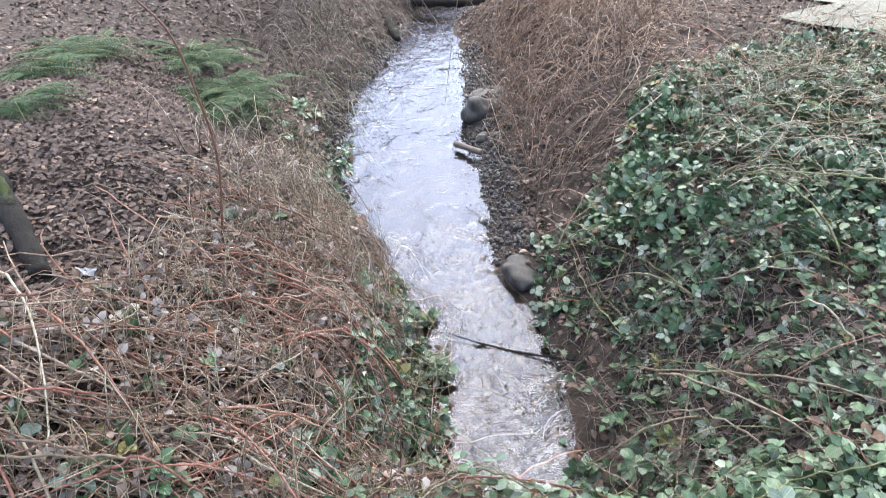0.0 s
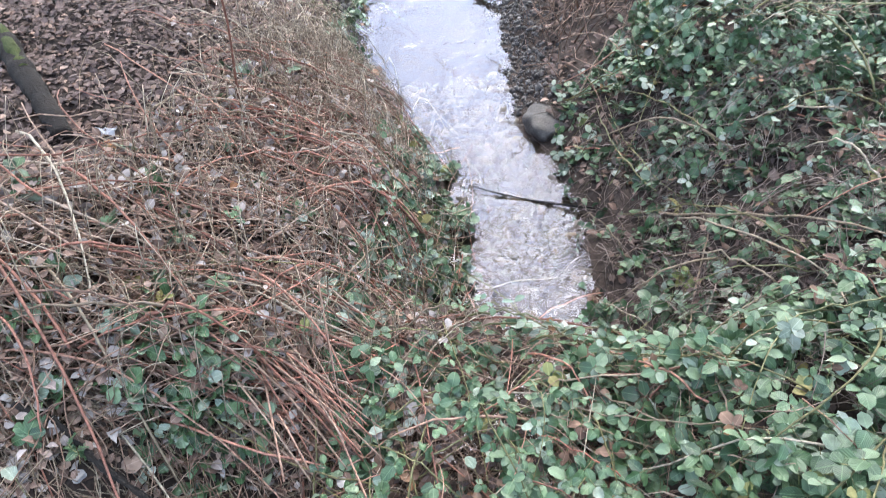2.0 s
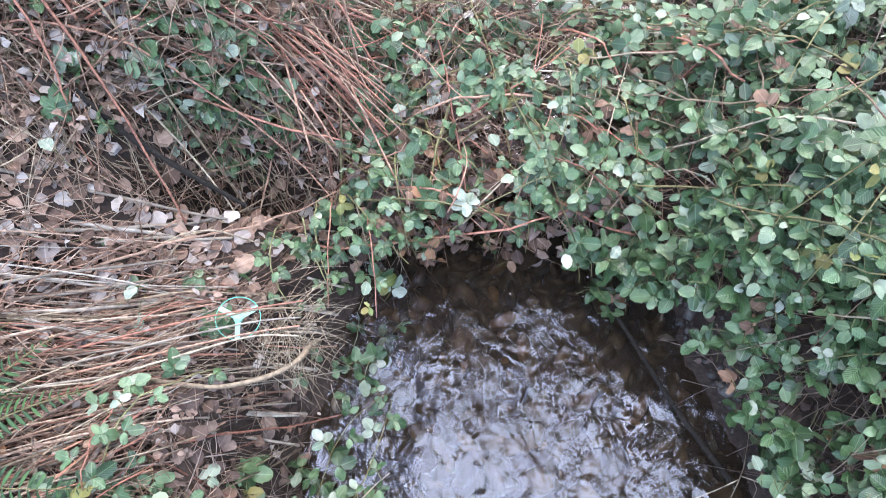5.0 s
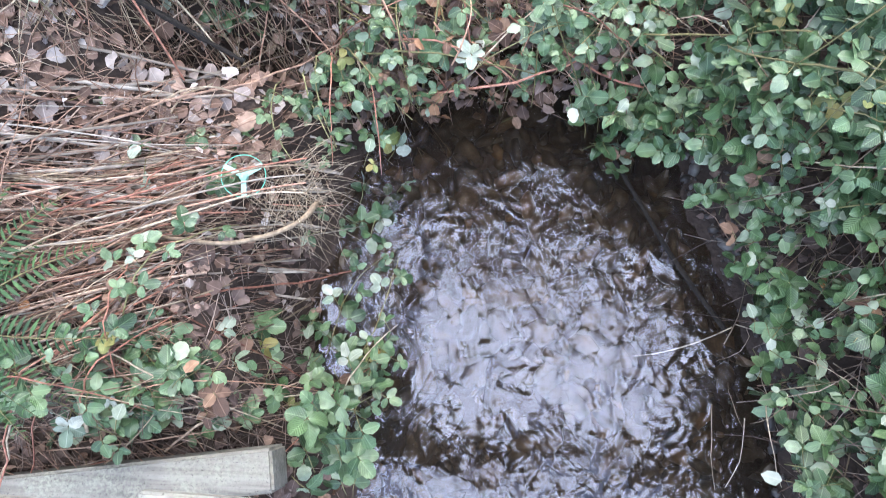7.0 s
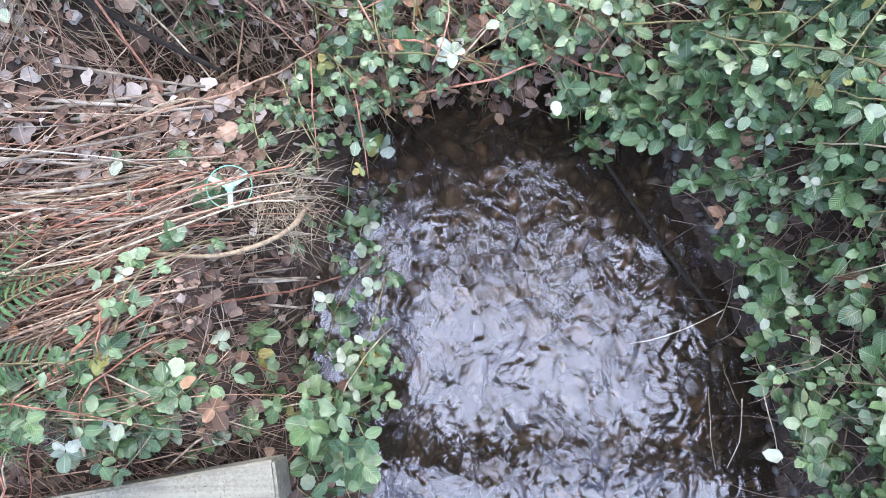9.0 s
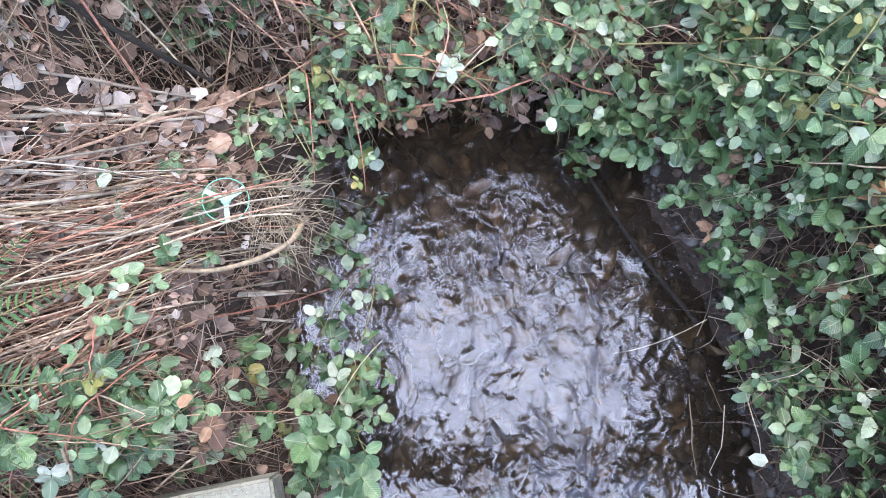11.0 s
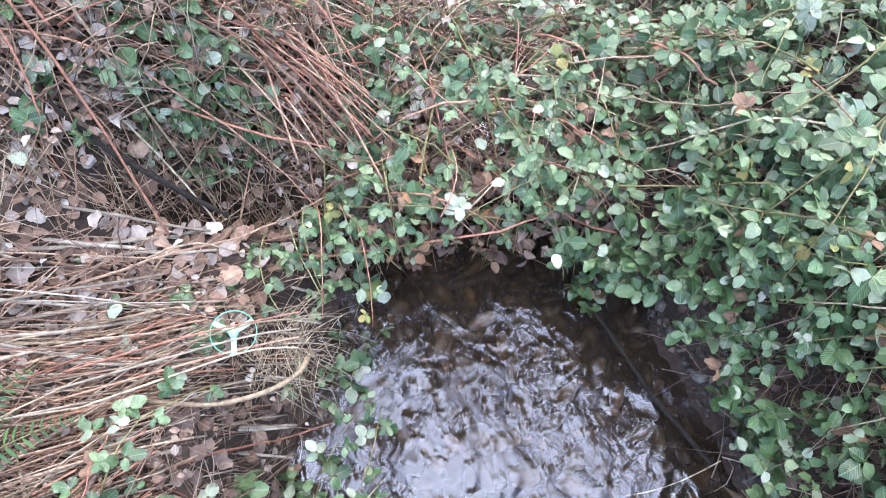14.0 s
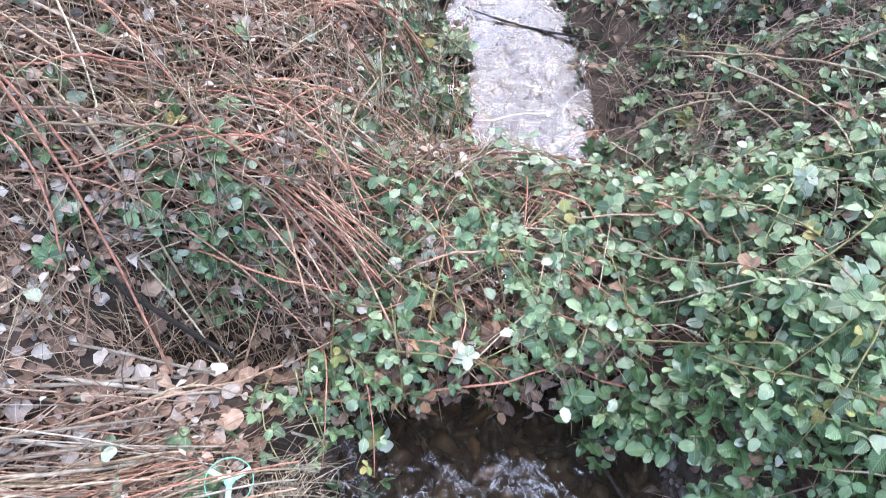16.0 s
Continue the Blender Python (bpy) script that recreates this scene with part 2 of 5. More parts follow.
def ground_z(x, y):
    x, y = np.asarray(x, float), np.asarray(y, float)
    dl, dr = np.interp(y, BANK_Y, BANK_L) - x, x - np.interp(y, BANK_Y, BANK_R)
    wob = 0.035 * lumps(x, y, 0.16, 1)
    dl, dr = dl + wob, dr + wob
    near = 1 - smooth((y - 0.3) / 0.4)
    far = smooth((y - 2.2) / 2.2)
    left = (0.30 - 0.14 * far + 0.04 * near) * smooth(dl / (0.25 - 0.11 * near)) + (0.56 - 0.32 * near - 0.08 * far) * smooth(dl / 1.35) - 0.20 * smooth((-0.10 - y) / 0.12) * smooth(dl / 0.2) + 0.03 * np.clip(dl - 1.3, 0, 30)
    bar = 0.06 + 0.15 * smooth((y - 2.4) / 0.8) * (1 - smooth((y - 5.5) / 1.5))
    right = 0.07 * smooth(dr / 0.15) + (0.36 + 0.1 * near) * smooth((dr - bar * (1 - 0.6 * near)) / (0.75 - 0.3 * near)) + 0.03 * np.clip(dr - 1, 0, 30)
    # a washed-out crevice beside the mound
    crevice = -0.26 * np.exp(-((y - 0.69 + 0.15 * (x + 0.6)) / 0.065) ** 2) * smooth((-0.25 - x) / 0.1) * smooth((x + 0.80) / 0.2)
    crevice = crevice - 0.16 * np.exp(-(((x + 0.67) / 0.14) ** 2 + ((y - 0.625) / 0.05) ** 2) ** 2)
    land = np.where(dl > 0, left + crevice, np.where(dr > 0, right, 0))
    depth = np.where((dl <= 0) & (dr <= 0), -0.11 * smooth(np.minimum(-dl, -dr) / 0.16), 0)
    rough = (0.018 * lumps(x, y, 0.07, 2) + 0.03 * lumps(x, y, 0.33, 3)) * smooth(np.maximum(dl, dr) / 0.15 + 0.25)
    rough = rough * (1 - 0.55 * smooth((y - 1.3) / 0.4) * smooth((-0.6 - x) / 0.3))
    return land + depth + rough


def canopy_z(x, y):
    """Top of the low growth over the ground."""
    x, y = np.asarray(x, float), np.asarray(y, float)
    g = np.maximum(ground_z(x, y), 0.0)
    low = smooth((0.42 - y) / 0.22)
    near_right = smooth((1.35 - y) / 0.5) * (smooth((x - 0.22) / 0.25) * (1 - low) + low * (0.42 * smooth((x - 0.44) / 0.12) + 0.58 * smooth((x - 0.50) / 0.55)))
    span = np.exp(-((y - 0.86) / 0.40) ** 8) * np.exp(-((x - 0.05) / 0.5) ** 4)
    mound = smooth((y - 0.75) / 0.2) * smooth((2.4 - y) / 0.5) * smooth((-0.02 - x) / 0.2)
    t = 0.05 + 0.12 * smooth((x - 0.5) / 0.5) * smooth((y - 1.7) / 0.8) + 0.10 * mound
    t = t + near_right * np.clip(0.56 - g, 0.12, 0.5)
    t = np.maximum(t, span * (0.45 - g))
    return g + t + 0.035 * lumps(x, y, 0.14, 5) + 0.05 * lumps(x, y, 0.45, 6)


def off_hollow(x, y):
    """Share of loose stuff that stays outside the dark hollow of the crevice."""
    return 1 - 0.97 * np.exp(-(((x + 0.66) / 0.19) ** 2 + ((y - 0.64) / 0.085) ** 2) ** 2)


# ---- mesh helpers ----
class Soup:
    """Gathers many small pieces into one mesh."""

    def __init__(self):
        self.v, self.f, self.uv, self.m, self.n = [], [], [], [], 0

    def add(self, v, f, m=0, uv=None):
        v = np.asarray(v, float)
        self.v.append(v)
        self.uv.append(np.zeros((len(v), 2)) if uv is None else uv)
        self.f.extend([[i + self.n for i in q] for q in f])
        self.m.extend([m] * len(f))
        self.n += len(v)

    def mesh(self, name, mats, soft=True):
        me = bpy.data.meshes.new(name)
        me.from_pydata(np.concatenate(self.v).tolist(), [], self.f)
        for mt in mats if isinstance(mats, (list, tuple)) else [mats]:
            me.materials.append(mt)
        me.polygons.foreach_set("material_index", self.m)
        me.polygons.foreach_set("use_smooth", [soft] * len(self.f))
        a = me.attributes.new("leafuv", "FLOAT2", "POINT")
        a.data.foreach_set("vector", np.concatenate(self.uv).ravel())
        me.update()
        return me


def part(name, mesh, parent, label="", m=None, kind=""):
    ob = new(name, mesh)
    ob.parent = parent
    if m is not None:
        ob.matrix_basis = m
    return tagged(ob, label, kind=kind)


def empty(name, at, label, category, group="", kind=""):
    e = new(name)
    e.empty_display_size = 0.05
    e.location = at
    return tagged(e, label, category, group, kind)


def child_mesh(name, mesh, parent, label="", kind=""):
    """A part whose mesh is given in world places."""
    return part(name, mesh, parent, label, Matrix.Translation(-Vector(parent.location)), kind)


def tube(path, r0, r1, sides=5, knots=0.0):
    """A tapered stem along a path of points."""
    p = np.asarray(path, float)
    n = len(p)
    d = np.gradient(p, axis=0)
    d /= np.linalg.norm(d, axis=1)[:, None] + 1e-9
    ref = np.where(np.abs(d[:, 2:3]) > 0.9, [[1.0, 0, 0]], [[0, 0, 1.0]])
    a = np.cross(d, ref)
    a /= np.linalg.norm(a, axis=1)[:, None] + 1e-9
    b = np.cross(d, a)
    r = np.linspace(r0, r1, n) * (1 + knots * rng.uniform(-1, 1, n))
    th = np.arange(sides) * 2 * np.pi / sides
    v = p[:, None] + r[:, None, None] * (np.cos(th)[None, :, None] * a[:, None] + np.sin(th)[None, :, None] * b[:, None])
    v = v.reshape(-1, 3)
    f = [[i * sides + k, i * sides + (k + 1) % sides, (i + 1) * sides + (k + 1) % sides, (i + 1) * sides + k] for i in range(n - 1) for k in range(sides)]
    f += [list(range(sides))[::-1], [(n - 1) * sides + k for k in range(sides)]]
    return v, f


def leaflet(length=1.0, width=0.66, fold=0.22, curl=0.18, teeth=0.05, stations=7, wave=0.0, phase=0.0):
    """One toothed oval blade along +x, folded at its midrib; wave ruffles its rim."""
    u = 0.5 - 0.5 * np.cos(np.pi * np.linspace(0, 1, stations)) if stations > 5 else np.linspace(0, 1, stations)
    w = 0.5 * width * np.sin(np.pi * u ** 0.85) ** (0.62 if wave == 0 else 0.52) * (1 + teeth * np.where(np.arange(stations) % 2, 1, -1))
    w[0], w[-1] = 0.02, 0.004
    sides = (-1, 0, 1) if wave == 0 else (-1, -0.55, 0, 0.55, 1)
    n = len(sides)
    v, uv = [], []
    for k, (s, ww) in enumerate(zip(u, w)):
        z = -curl * (s - 0.35) ** 2
        for side in sides:
            ruffle = wave * side * side * math.sin(9 * s + phase + 1.7 * side)
            v.append((s * length + (0.03 * abs(side) if 0 < k < stations - 1 else 0) * length, side * ww * length, (z + fold * abs(side) ** 1.4 * ww + ruffle * ww) * length))
            uv.append((s, side * ww))
    f = [[n * i + k, n * (i + 1) + k, n * (i + 1) + k + 1, n * i + k + 1] for i in range(stations - 1) for k in range(n - 1)]
    return np.array(v), f, np.array(uv)


def compound_leaf(seed, blades=3, stations=11):
    """A bramble leaf: blades on a thin stalk, its length about two blades."""
    r = np.random.default_rng(seed)
    s = Soup()
    turns = {1: [0], 3: [0, 78, -78], 5: [0, 62, -62, 128, -128]}[blades]
    for k, turn in enumerate(turns):
        v, f, uv = leaflet((1.0 if k == 0 else 0.84) * r.uniform(0.9, 1.1), r.uniform(0.66, 0.88), r.uniform(0.08, 0.34), r.uniform(0.05, 0.6), 0.06, stations, 0.0 if stations < 8 else r.uniform(0.08, 0.30), r.uniform(0, 6.28))
        c, q = math.cos(radians(turn + r.normal(0, 7))), math.sin(radians(turn + r.normal(0, 7)))
        tip = r.uniform(-0.45, 0.3)
        roll = r.normal(0, 0.25)
        v = np.stack([v[:, 0], v[:, 1] * math.cos(roll) - v[:, 2] * math.sin(roll), v[:, 1] * math.sin(roll) + v[:, 2] * math.cos(roll)], 1)
        x, y, z = v[:, 0] + (0.22 if k == 0 else 0.04), v[:, 1], v[:, 2] + tip * v[:, 0]
        s.add(np.stack([x * c - y * q, x * q + y * c, z], 1), f, 0, uv)
    stalk, f = tube([(0.25, 0, 0), (0, 0, -0.01), (-0.4, 0, -0.12), (-0.85, 0, -0.42)] if stations > 5 else [(0.1, 0, 0), (-0.85, 0, -0.42)], 0.022, 0.03, 3)
    s.add(stalk, f, 1)
    return s


LEAF_SHAPES = [compound_leaf(k, 3 if k < 4 else 5 if k < 6 else 1) for k in range(8)]
LEAF_SKINS = {"green": LEAF_GREEN, "pale": LEAF_PALE, "yellow": LEAF_YELLOW, "brown": LEAF_BROWN}
LEAF_MESHES = {(k, c): s.mesh("leaf", [LEAF_SKINS[c], CANE_GREEN]) for k, s in enumerate(LEAF_SHAPES) for c in LEAF_SKINS}
PLAIN_LEAVES = [compound_leaf(k, 3 if k < 4 else 5 if k < 6 else 1, 5) for k in range(8)]
LEAF_ARRAYS = [(np.concatenate(s.v), s.f, s.m, np.concatenate(s.uv)) for s in PLAIN_LEAVES]


def inside(poly, x, y):
    px, py = np.array(poly).T
    hit = np.zeros(len(x), bool)
    j = len(px) - 1
    for i in range(len(px)):
        cross = (py[i] > y) != (py[j] > y)
        t = np.where(cross, (px[j] - px[i]) * (y - py[i]) / (py[j] - py[i] + 1e-12) + px[i], 0)
        hit ^= cross & (x < t)
        j = i
    return hit


def scatter(poly, per_m2, thin=None):
    """Random places inside a plan outline; thin(x, y) gives the share that stays."""
    p = np.array(poly)
    lo, hi = p.min(0), p.max(0)
    n = int(per_m2 * np.prod(hi - lo))
    x, y = rng.uniform(lo[0], hi[0], n), rng.uniform(lo[1], hi[1], n)
    keep = inside(poly, x, y)
    if thin is not None:
        keep &= rng.uniform(0, 1, n) < thin(x, y)
    return x[keep], y[keep]


def leaf_pose(p, size, tilt=32, lean=(0, 0)):
    turn = Matrix.Rotation(rng.uniform(0, 2 * math.pi), 4, "Z")
    tip = Euler((radians(rng.normal(0, tilt)) + lean[0], radians(rng.normal(8, tilt * 0.8)) + lean[1], 0)).to_matrix().to_4x4()
    return Matrix.Translation(p) @ tip @ turn @ Matrix.Scale(size, 4)


def bush(name, label, at, canes, leaves, group="bramble bushes along the stream"):
    """canes: (path, r0, r1, material); leaves: (matrix, shape, skin). The nearest ones to the bridge are parts of their own."""
    base = empty(name, at, label, "bramble", group)
    back = Matrix.Translation(-Vector(at))
    for path, r0, r1, mt in canes[:300]:
        s = Soup()
        s.add(*tube(path, r0, r1, 5, 0.08))
        child_mesh("cane", s.mesh("cane", mt), base)
    if len(canes) > 300:
        s = Soup()
        for path, r0, r1, mt in canes[300:]:
            s.add(*tube(path, r0, r1, 4, 0.08))
        child_mesh("canes", s.mesh("canes", canes[-1][3]), base, kind="stuff")
    leaves.sort(key=lambda q: (q[0].translation.xy - Vector((0.0, 0.35))).length)
    for m, k, skin in leaves[:300]:
        part("leaf", LEAF_MESHES[k, skin], base, "", back @ m)
    if len(leaves) > 300:
        s = Soup()
        order = list(LEAF_SKINS)
        for m, k, skin in leaves[300:]:
            v, f, mi, uv = LEAF_ARRAYS[k]
            a = np.array(m)
            start = s.n
            s.v.append(v @ a[:3, :3].T + a[:3, 3])
            s.uv.append(uv)
            s.f.extend([[i + start for i in q] for q in f])
            s.m.extend([order.index(skin) if i == 0 else 4 for i in mi])
            s.n += len(v)
        child_mesh("leaves", s.mesh("leaves", [*LEAF_SKINS.values(), CANE_GREEN]), base, kind="stuff")
    return base


def lay_leaves(x, y, size=(0.045, 0.075), skins=(0.88, 0.05, 0.02, 0.05), drop=0.10, tilt=32, height=canopy_z):
    z = height(x, y)
    out = []
    for a, b, c in zip(x, y, z):
        skin = ("green", "pale", "yellow", "brown")[int(rng.choice(4, p=skins))]
        out.append((leaf_pose((a, b, c - drop * rng.uniform(0, 1) ** 1.6), rng.uniform(*size) * (0.85 if skin == "brown" else 1), tilt),
                    int(rng.choice(6, p=[0.21, 0.21, 0.21, 0.21, 0.08, 0.08])), skin))
    return out


def trail(x, y, heading, length, sink=0.0, arch=0.06, bend=0.5, n=11, height=canopy_z):
    """A cane's path that lies over the growth, bends sideways and arches a little."""
    t = np.linspace(0, 1, n)
    a = heading + bend * rng.normal() * (t - 0.2) + 0.12 * np.cumsum(rng.normal(0, 1, n)) / np.sqrt(n)
    st = length / (n - 1)
    px, py = x + np.cumsum(np.cos(a)) * st, y + np.cumsum(np.sin(a)) * st
    h = height(px, py)
    h = np.convolve(np.pad(h, 3, mode="edge"), np.ones(7) / 7, "valid")
    pz = h - sink + arch * np.sin(np.pi * t) + 0.006 * rng.normal(0, 1, n)
    return np.stack([px, py, pz], 1)


def leafy_shoots(poly, count, length, heading, turn, size, skins, gap=0.055, radius=(0.0016, 0.003), mats=None, weights=(0.5, 0.3, 0.2), arch=0.06, sink=0.0, height=canopy_z, keep=None):
    """Trailing shoots with leaves set left and right along them: the canes and the leaves."""
    canes, leaves = [], []
    mats = mats or (CANE_GREEN, CANE_STRAW, CANE_RED)
    p = np.array(poly)
    while len(canes) < count:
        x, y = rng.uniform(p.min(0), p.max(0))
        if not inside(poly, np.array([x]), np.array([y]))[0]:
            continue
        L = rng.uniform(*length)
        path = trail(x, y, heading + rng.normal(0, turn), L, sink, arch * rng.uniform(0.3, 1.5), 0.5, 12, height)
        if keep is not None:
            path = path[keep(path[:, 0], path[:, 1])]
            if len(path) < 5:
                continue
        r = rng.uniform(*radius)
        canes.append((path, r, r * 0.6, mats[int(rng.choice(len(mats), p=weights))]))
        side = 1
        for u in np.arange(rng.uniform(0.05, 0.2), 1.0, gap / L):
            q = u * (len(path) - 1)
            a = int(min(q, len(path) - 2))
            at, d = path[a] + (path[a + 1] - path[a]) * (q - a), path[a + 1] - path[a]
            if rng.uniform() < 0.12:
                continue
            h = math.atan2(d[1], d[0]) + side * rng.uniform(0.7, 1.4)
            side = -side
            z = rng.uniform(*size) * (1.0 - 0.35 * u)
            out = np.array([math.cos(h), math.sin(h), 0.0])
            tip = Euler((rng.normal(0, 0.35), rng.normal(0.15, 0.35), 0)).to_matrix().to_4x4()
            m = Matrix.Translation(at + out * 0.8 * z + np.array([0, 0, 0.3 * z])) @ tip @ Matrix.Rotation(h, 4, "Z") @ Matrix.Scale(z, 4)
            leaves.append((m, int(rng.choice(6, p=[0.21, 0.21, 0.21, 0.21, 0.08, 0.08])), ("green", "pale", "yellow", "brown")[int(rng.choice(4, p=skins))]))
    return canes, leaves


# ---- ground: one sheet to the horizon ----
def spread(lo, hi, step, reach):
    mid = np.arange(lo, hi + 1e-6, step)
    out = step * np.cumsum(1.22 ** np.arange(1, 60))
    out = out[out < reach]
    return np.concatenate([(lo - out)[::-1], mid, hi + out])


gx, gy = spread(-2.6, 3.2, 0.03, 420), spread(-1.0, 8.4, 0.035, 420)
GX, GY = np.meshgrid(gx, gy)
GZ = ground_z(GX, GY)
nx = len(gx)
s = Soup()
s.add(np.stack([GX.ravel(), GY.ravel(), GZ.ravel()], 1),
      [[j * nx + i, j * nx + i + 1, (j + 1) * nx + i + 1, (j + 1) * nx + i] for j in range(len(gy) - 1) for i in range(nx - 1)])
tagged(new("ground", s.mesh("ground", SOIL)), "damp brown earth banks of a small stream", "ground", kind="structure")

# ---- water ----
wy = np.concatenate([np.arange(-14, -1.2, 0.4), np.arange(-1.2, 9.0, 0.03), np.arange(9, 40, 0.5)])
across = np.linspace(-0.06, 1.06, 40)
L, R = np.interp(wy, BANK_Y, BANK_L) - 0.05, np.interp(wy, BANK_Y, BANK_R) + 0.05
WX = L[:, None] + (R - L)[:, None] * across[None]
WY = np.repeat(wy[:, None], 40, 1)
WZ = 0.0006 * lumps(WX, WY * 0.6, 0.13, 8)
s = Soup()
s.add(np.stack([WX.ravel(), WY.ravel(), WZ.ravel()], 1),
      [[j * 40 + i, j * 40 + i + 1, (j + 1) * 40 + i + 1, (j + 1) * 40 + i] for j in range(len(wy) - 1) for i in range(39)])
tagged(new("water", s.mesh("water", WATER)), "rippling shallow stream water mirroring a pale sky", "water", kind="structure")


# ---- stones ----
def stone(seed, flat=0.6, sub=2):
    bm = bmesh.new()
    bmesh.ops.create_icosphere(bm, subdivisions=sub, radius=1.0)
    off = Vector((seed * 7.3, seed * 3.1, seed))
    for v in bm.verts:
        v.co *= 1 + 0.42 * noise.noise(v.co * 0.9 + off) + 0.22 * noise.noise(v.co * 1.9 + off)
        v.co.z *= flat
    for f in bm.faces:
        f.smooth = sub > 1
    return bm


def stone_mesh(seed, mt, flat=0.6, sub=2):
    me = bpy.data.meshes.new("stone")
    bm = stone(seed, flat, sub)
    bm.to_mesh(me)
    bm.free()
    me.materials.append(mt)
    return me


def rock(name, label, at, size, seed, flat, turn=0, mt=STONE):
    ob = new(name, stone_mesh(seed, mt, flat, 4))
    ob.matrix_basis = Matrix.LocRotScale(at, Euler((0, 0, radians(turn))), size)
    return tagged(ob, label, "rock", "rocks in the stream")


rock("boulder", "round grey-brown boulder on the gravel edge of the stream", (0.25, 4.55, 0.07), (0.115, 0.11, 0.12), 3, 0.95, 20)
rock("rock", "pale wet rock at the water's edge under brambles", (0.375, 2.60, 0.03), (0.095, 0.12, 0.08), 8, 0.7, 30)
rock("rock", "flat pale rock lying on the gravel bank", (0.36, 5.05, 0.04), (0.16, 0.14, 0.05), 11, 0.8, 60)
rock("rock", "small dark stone by the boulder", (0.27, 4.22, 0.03), (0.06, 0.05, 0.04), 12, 0.8, 10)
rock("rock", "small grey stone on the gravel bank", (0.36, 4.2, 0.045), (0.045, 0.05, 0.04), 14, 0.8, 10)

PEBBLES = [stone_mesh(20 + k, GRAVEL, 0.62, 1) for k in range(5)]
bar = empty("gravel_bar", (0.4, 3.8, 0.03), "dark wet gravel and cobbles along the stream edge", "gravel", kind="stuff")
pebble_arrays = []
for me in PEBBLES:
    v = np.array([p.co for p in me.vertices])
    pebble_arrays.append((v, [list(p.vertices) for p in me.polygons]))
y = rng.uniform(2.72, 6.3, 4200)
x = np.interp(y, BANK_Y, BANK_R) + rng.normal(0.08, 0.08, len(y))
size = 0.004 + 0.014 * rng.uniform(0, 1, len(y)) ** 3
order = np.argsort(-size)
z = ground_z(x, y)
s = Soup()
for c, i in enumerate(order):
    m = Matrix.LocRotScale((x[i], y[i], z[i] + 0.25 * size[i]), Euler(rng.uniform(0, 6.28, 3)), Vector(rng.uniform(0.75, 1.3, 3)) * size[i])
    k = c % 5
    if c < 280:
        part("stone", PEBBLES[k], bar, "", Matrix.Translation(-Vector(bar.location)) @ m)
    else:
        a = np.array(m)
        s.add(pebble_arrays[k][0] @ a[:3, :3].T + a[:3, 3], pebble_arrays[k][1])
child_mesh("pebbles", s.mesh("pebbles", GRAVEL), bar, kind="stuff")

# pebbly bed under the water
bed = empty("stream_bed", (0.1, 0.5, -0.1), "brown pebbles and stones on the stream bed", "pebbles", kind="stuff")
y = rng.uniform(-0.9, 3.2, 5200)
x = rng.uniform(0, 1, len(y))
x = np.interp(y, BANK_Y, BANK_L) * (1 - x) + np.interp(y, BANK_Y, BANK_R) * x
size = 0.012 + 0.04 * rng.uniform(0, 1, len(y)) ** 3
z = ground_z(x, y)
s = Soup()
for i in range(len(y)):
    a = np.array(Matrix.LocRotScale((x[i], y[i], min(z[i] + 0.1 * size[i], -0.02 - 0.4 * size[i])), Euler(rng.uniform(0, 6.28, 3)), Vector((1.2, 1, 0.7)) * size[i]))
    s.add(pebble_arrays[i % 5][0] @ a[:3, :3].T + a[:3, 3], pebble_arrays[i % 5][1])
child_mesh("pebbles", s.mesh("pebbles", BED), bed, kind="stuff")


# ---- fallen leaves ----
LITTER_SHAPES = [leaflet(1, w, fd, cu, 0.0, 4) for w, fd, cu in ((0.7, 0.3, 0.6), (0.8, -0.2, -0.5), (0.6, 0.5, 1.0), (0.75, 0.1, 0.3), (0.85, -0.4, 0.4))]


ROUND_SHAPES = [leaflet(1, w, fd, cu, 0.05, 7, wv, 1.3 * k) for k, (w, fd, cu, wv) in enumerate(((0.75, 0.25, 0.5, 0.25), (0.9, -0.2, -0.4, 0.3), (0.62, 0.4, 0.9, 0.2), (0.82, 0.1, 0.3, 0.35), (0.95, -0.3, 0.3, 0.25)))]


def litter(name, label, poly, per_m2, size, mats, share=0.25, lift=0.008, tilt=18, height=ground_z, thin=None, flat=1.0):
    x, y = scatter(poly, per_m2, thin)
    z = height(x, y)
    keep = z > 0.015
    s = Soup()
    for a, b, c in zip(x[keep], y[keep], z[keep]):
        m = np.array(Matrix.Translation((a, b, c + lift * rng.uniform(0.3, 2))) @ Euler((radians(rng.normal(0, tilt)), radians(rng.normal(0, tilt)), rng.uniform(0, 6.28))).to_matrix().to_4x4()
                     @ Matrix.Scale(rng.uniform(*size), 4))
        v, f, uv = (ROUND_SHAPES if size[1] >= 0.04 and per_m2 < 2500 and y.max() < 3 else LITTER_SHAPES)[rng.integers(5)]
        s.add((v * [1, 1, flat]) @ m[:3, :3].T + m[:3, 3], f, 1 if rng.uniform() < share else 0, uv)
    return tagged(new(name, s.mesh(name, mats)), label, "dead leaves", kind="stuff")


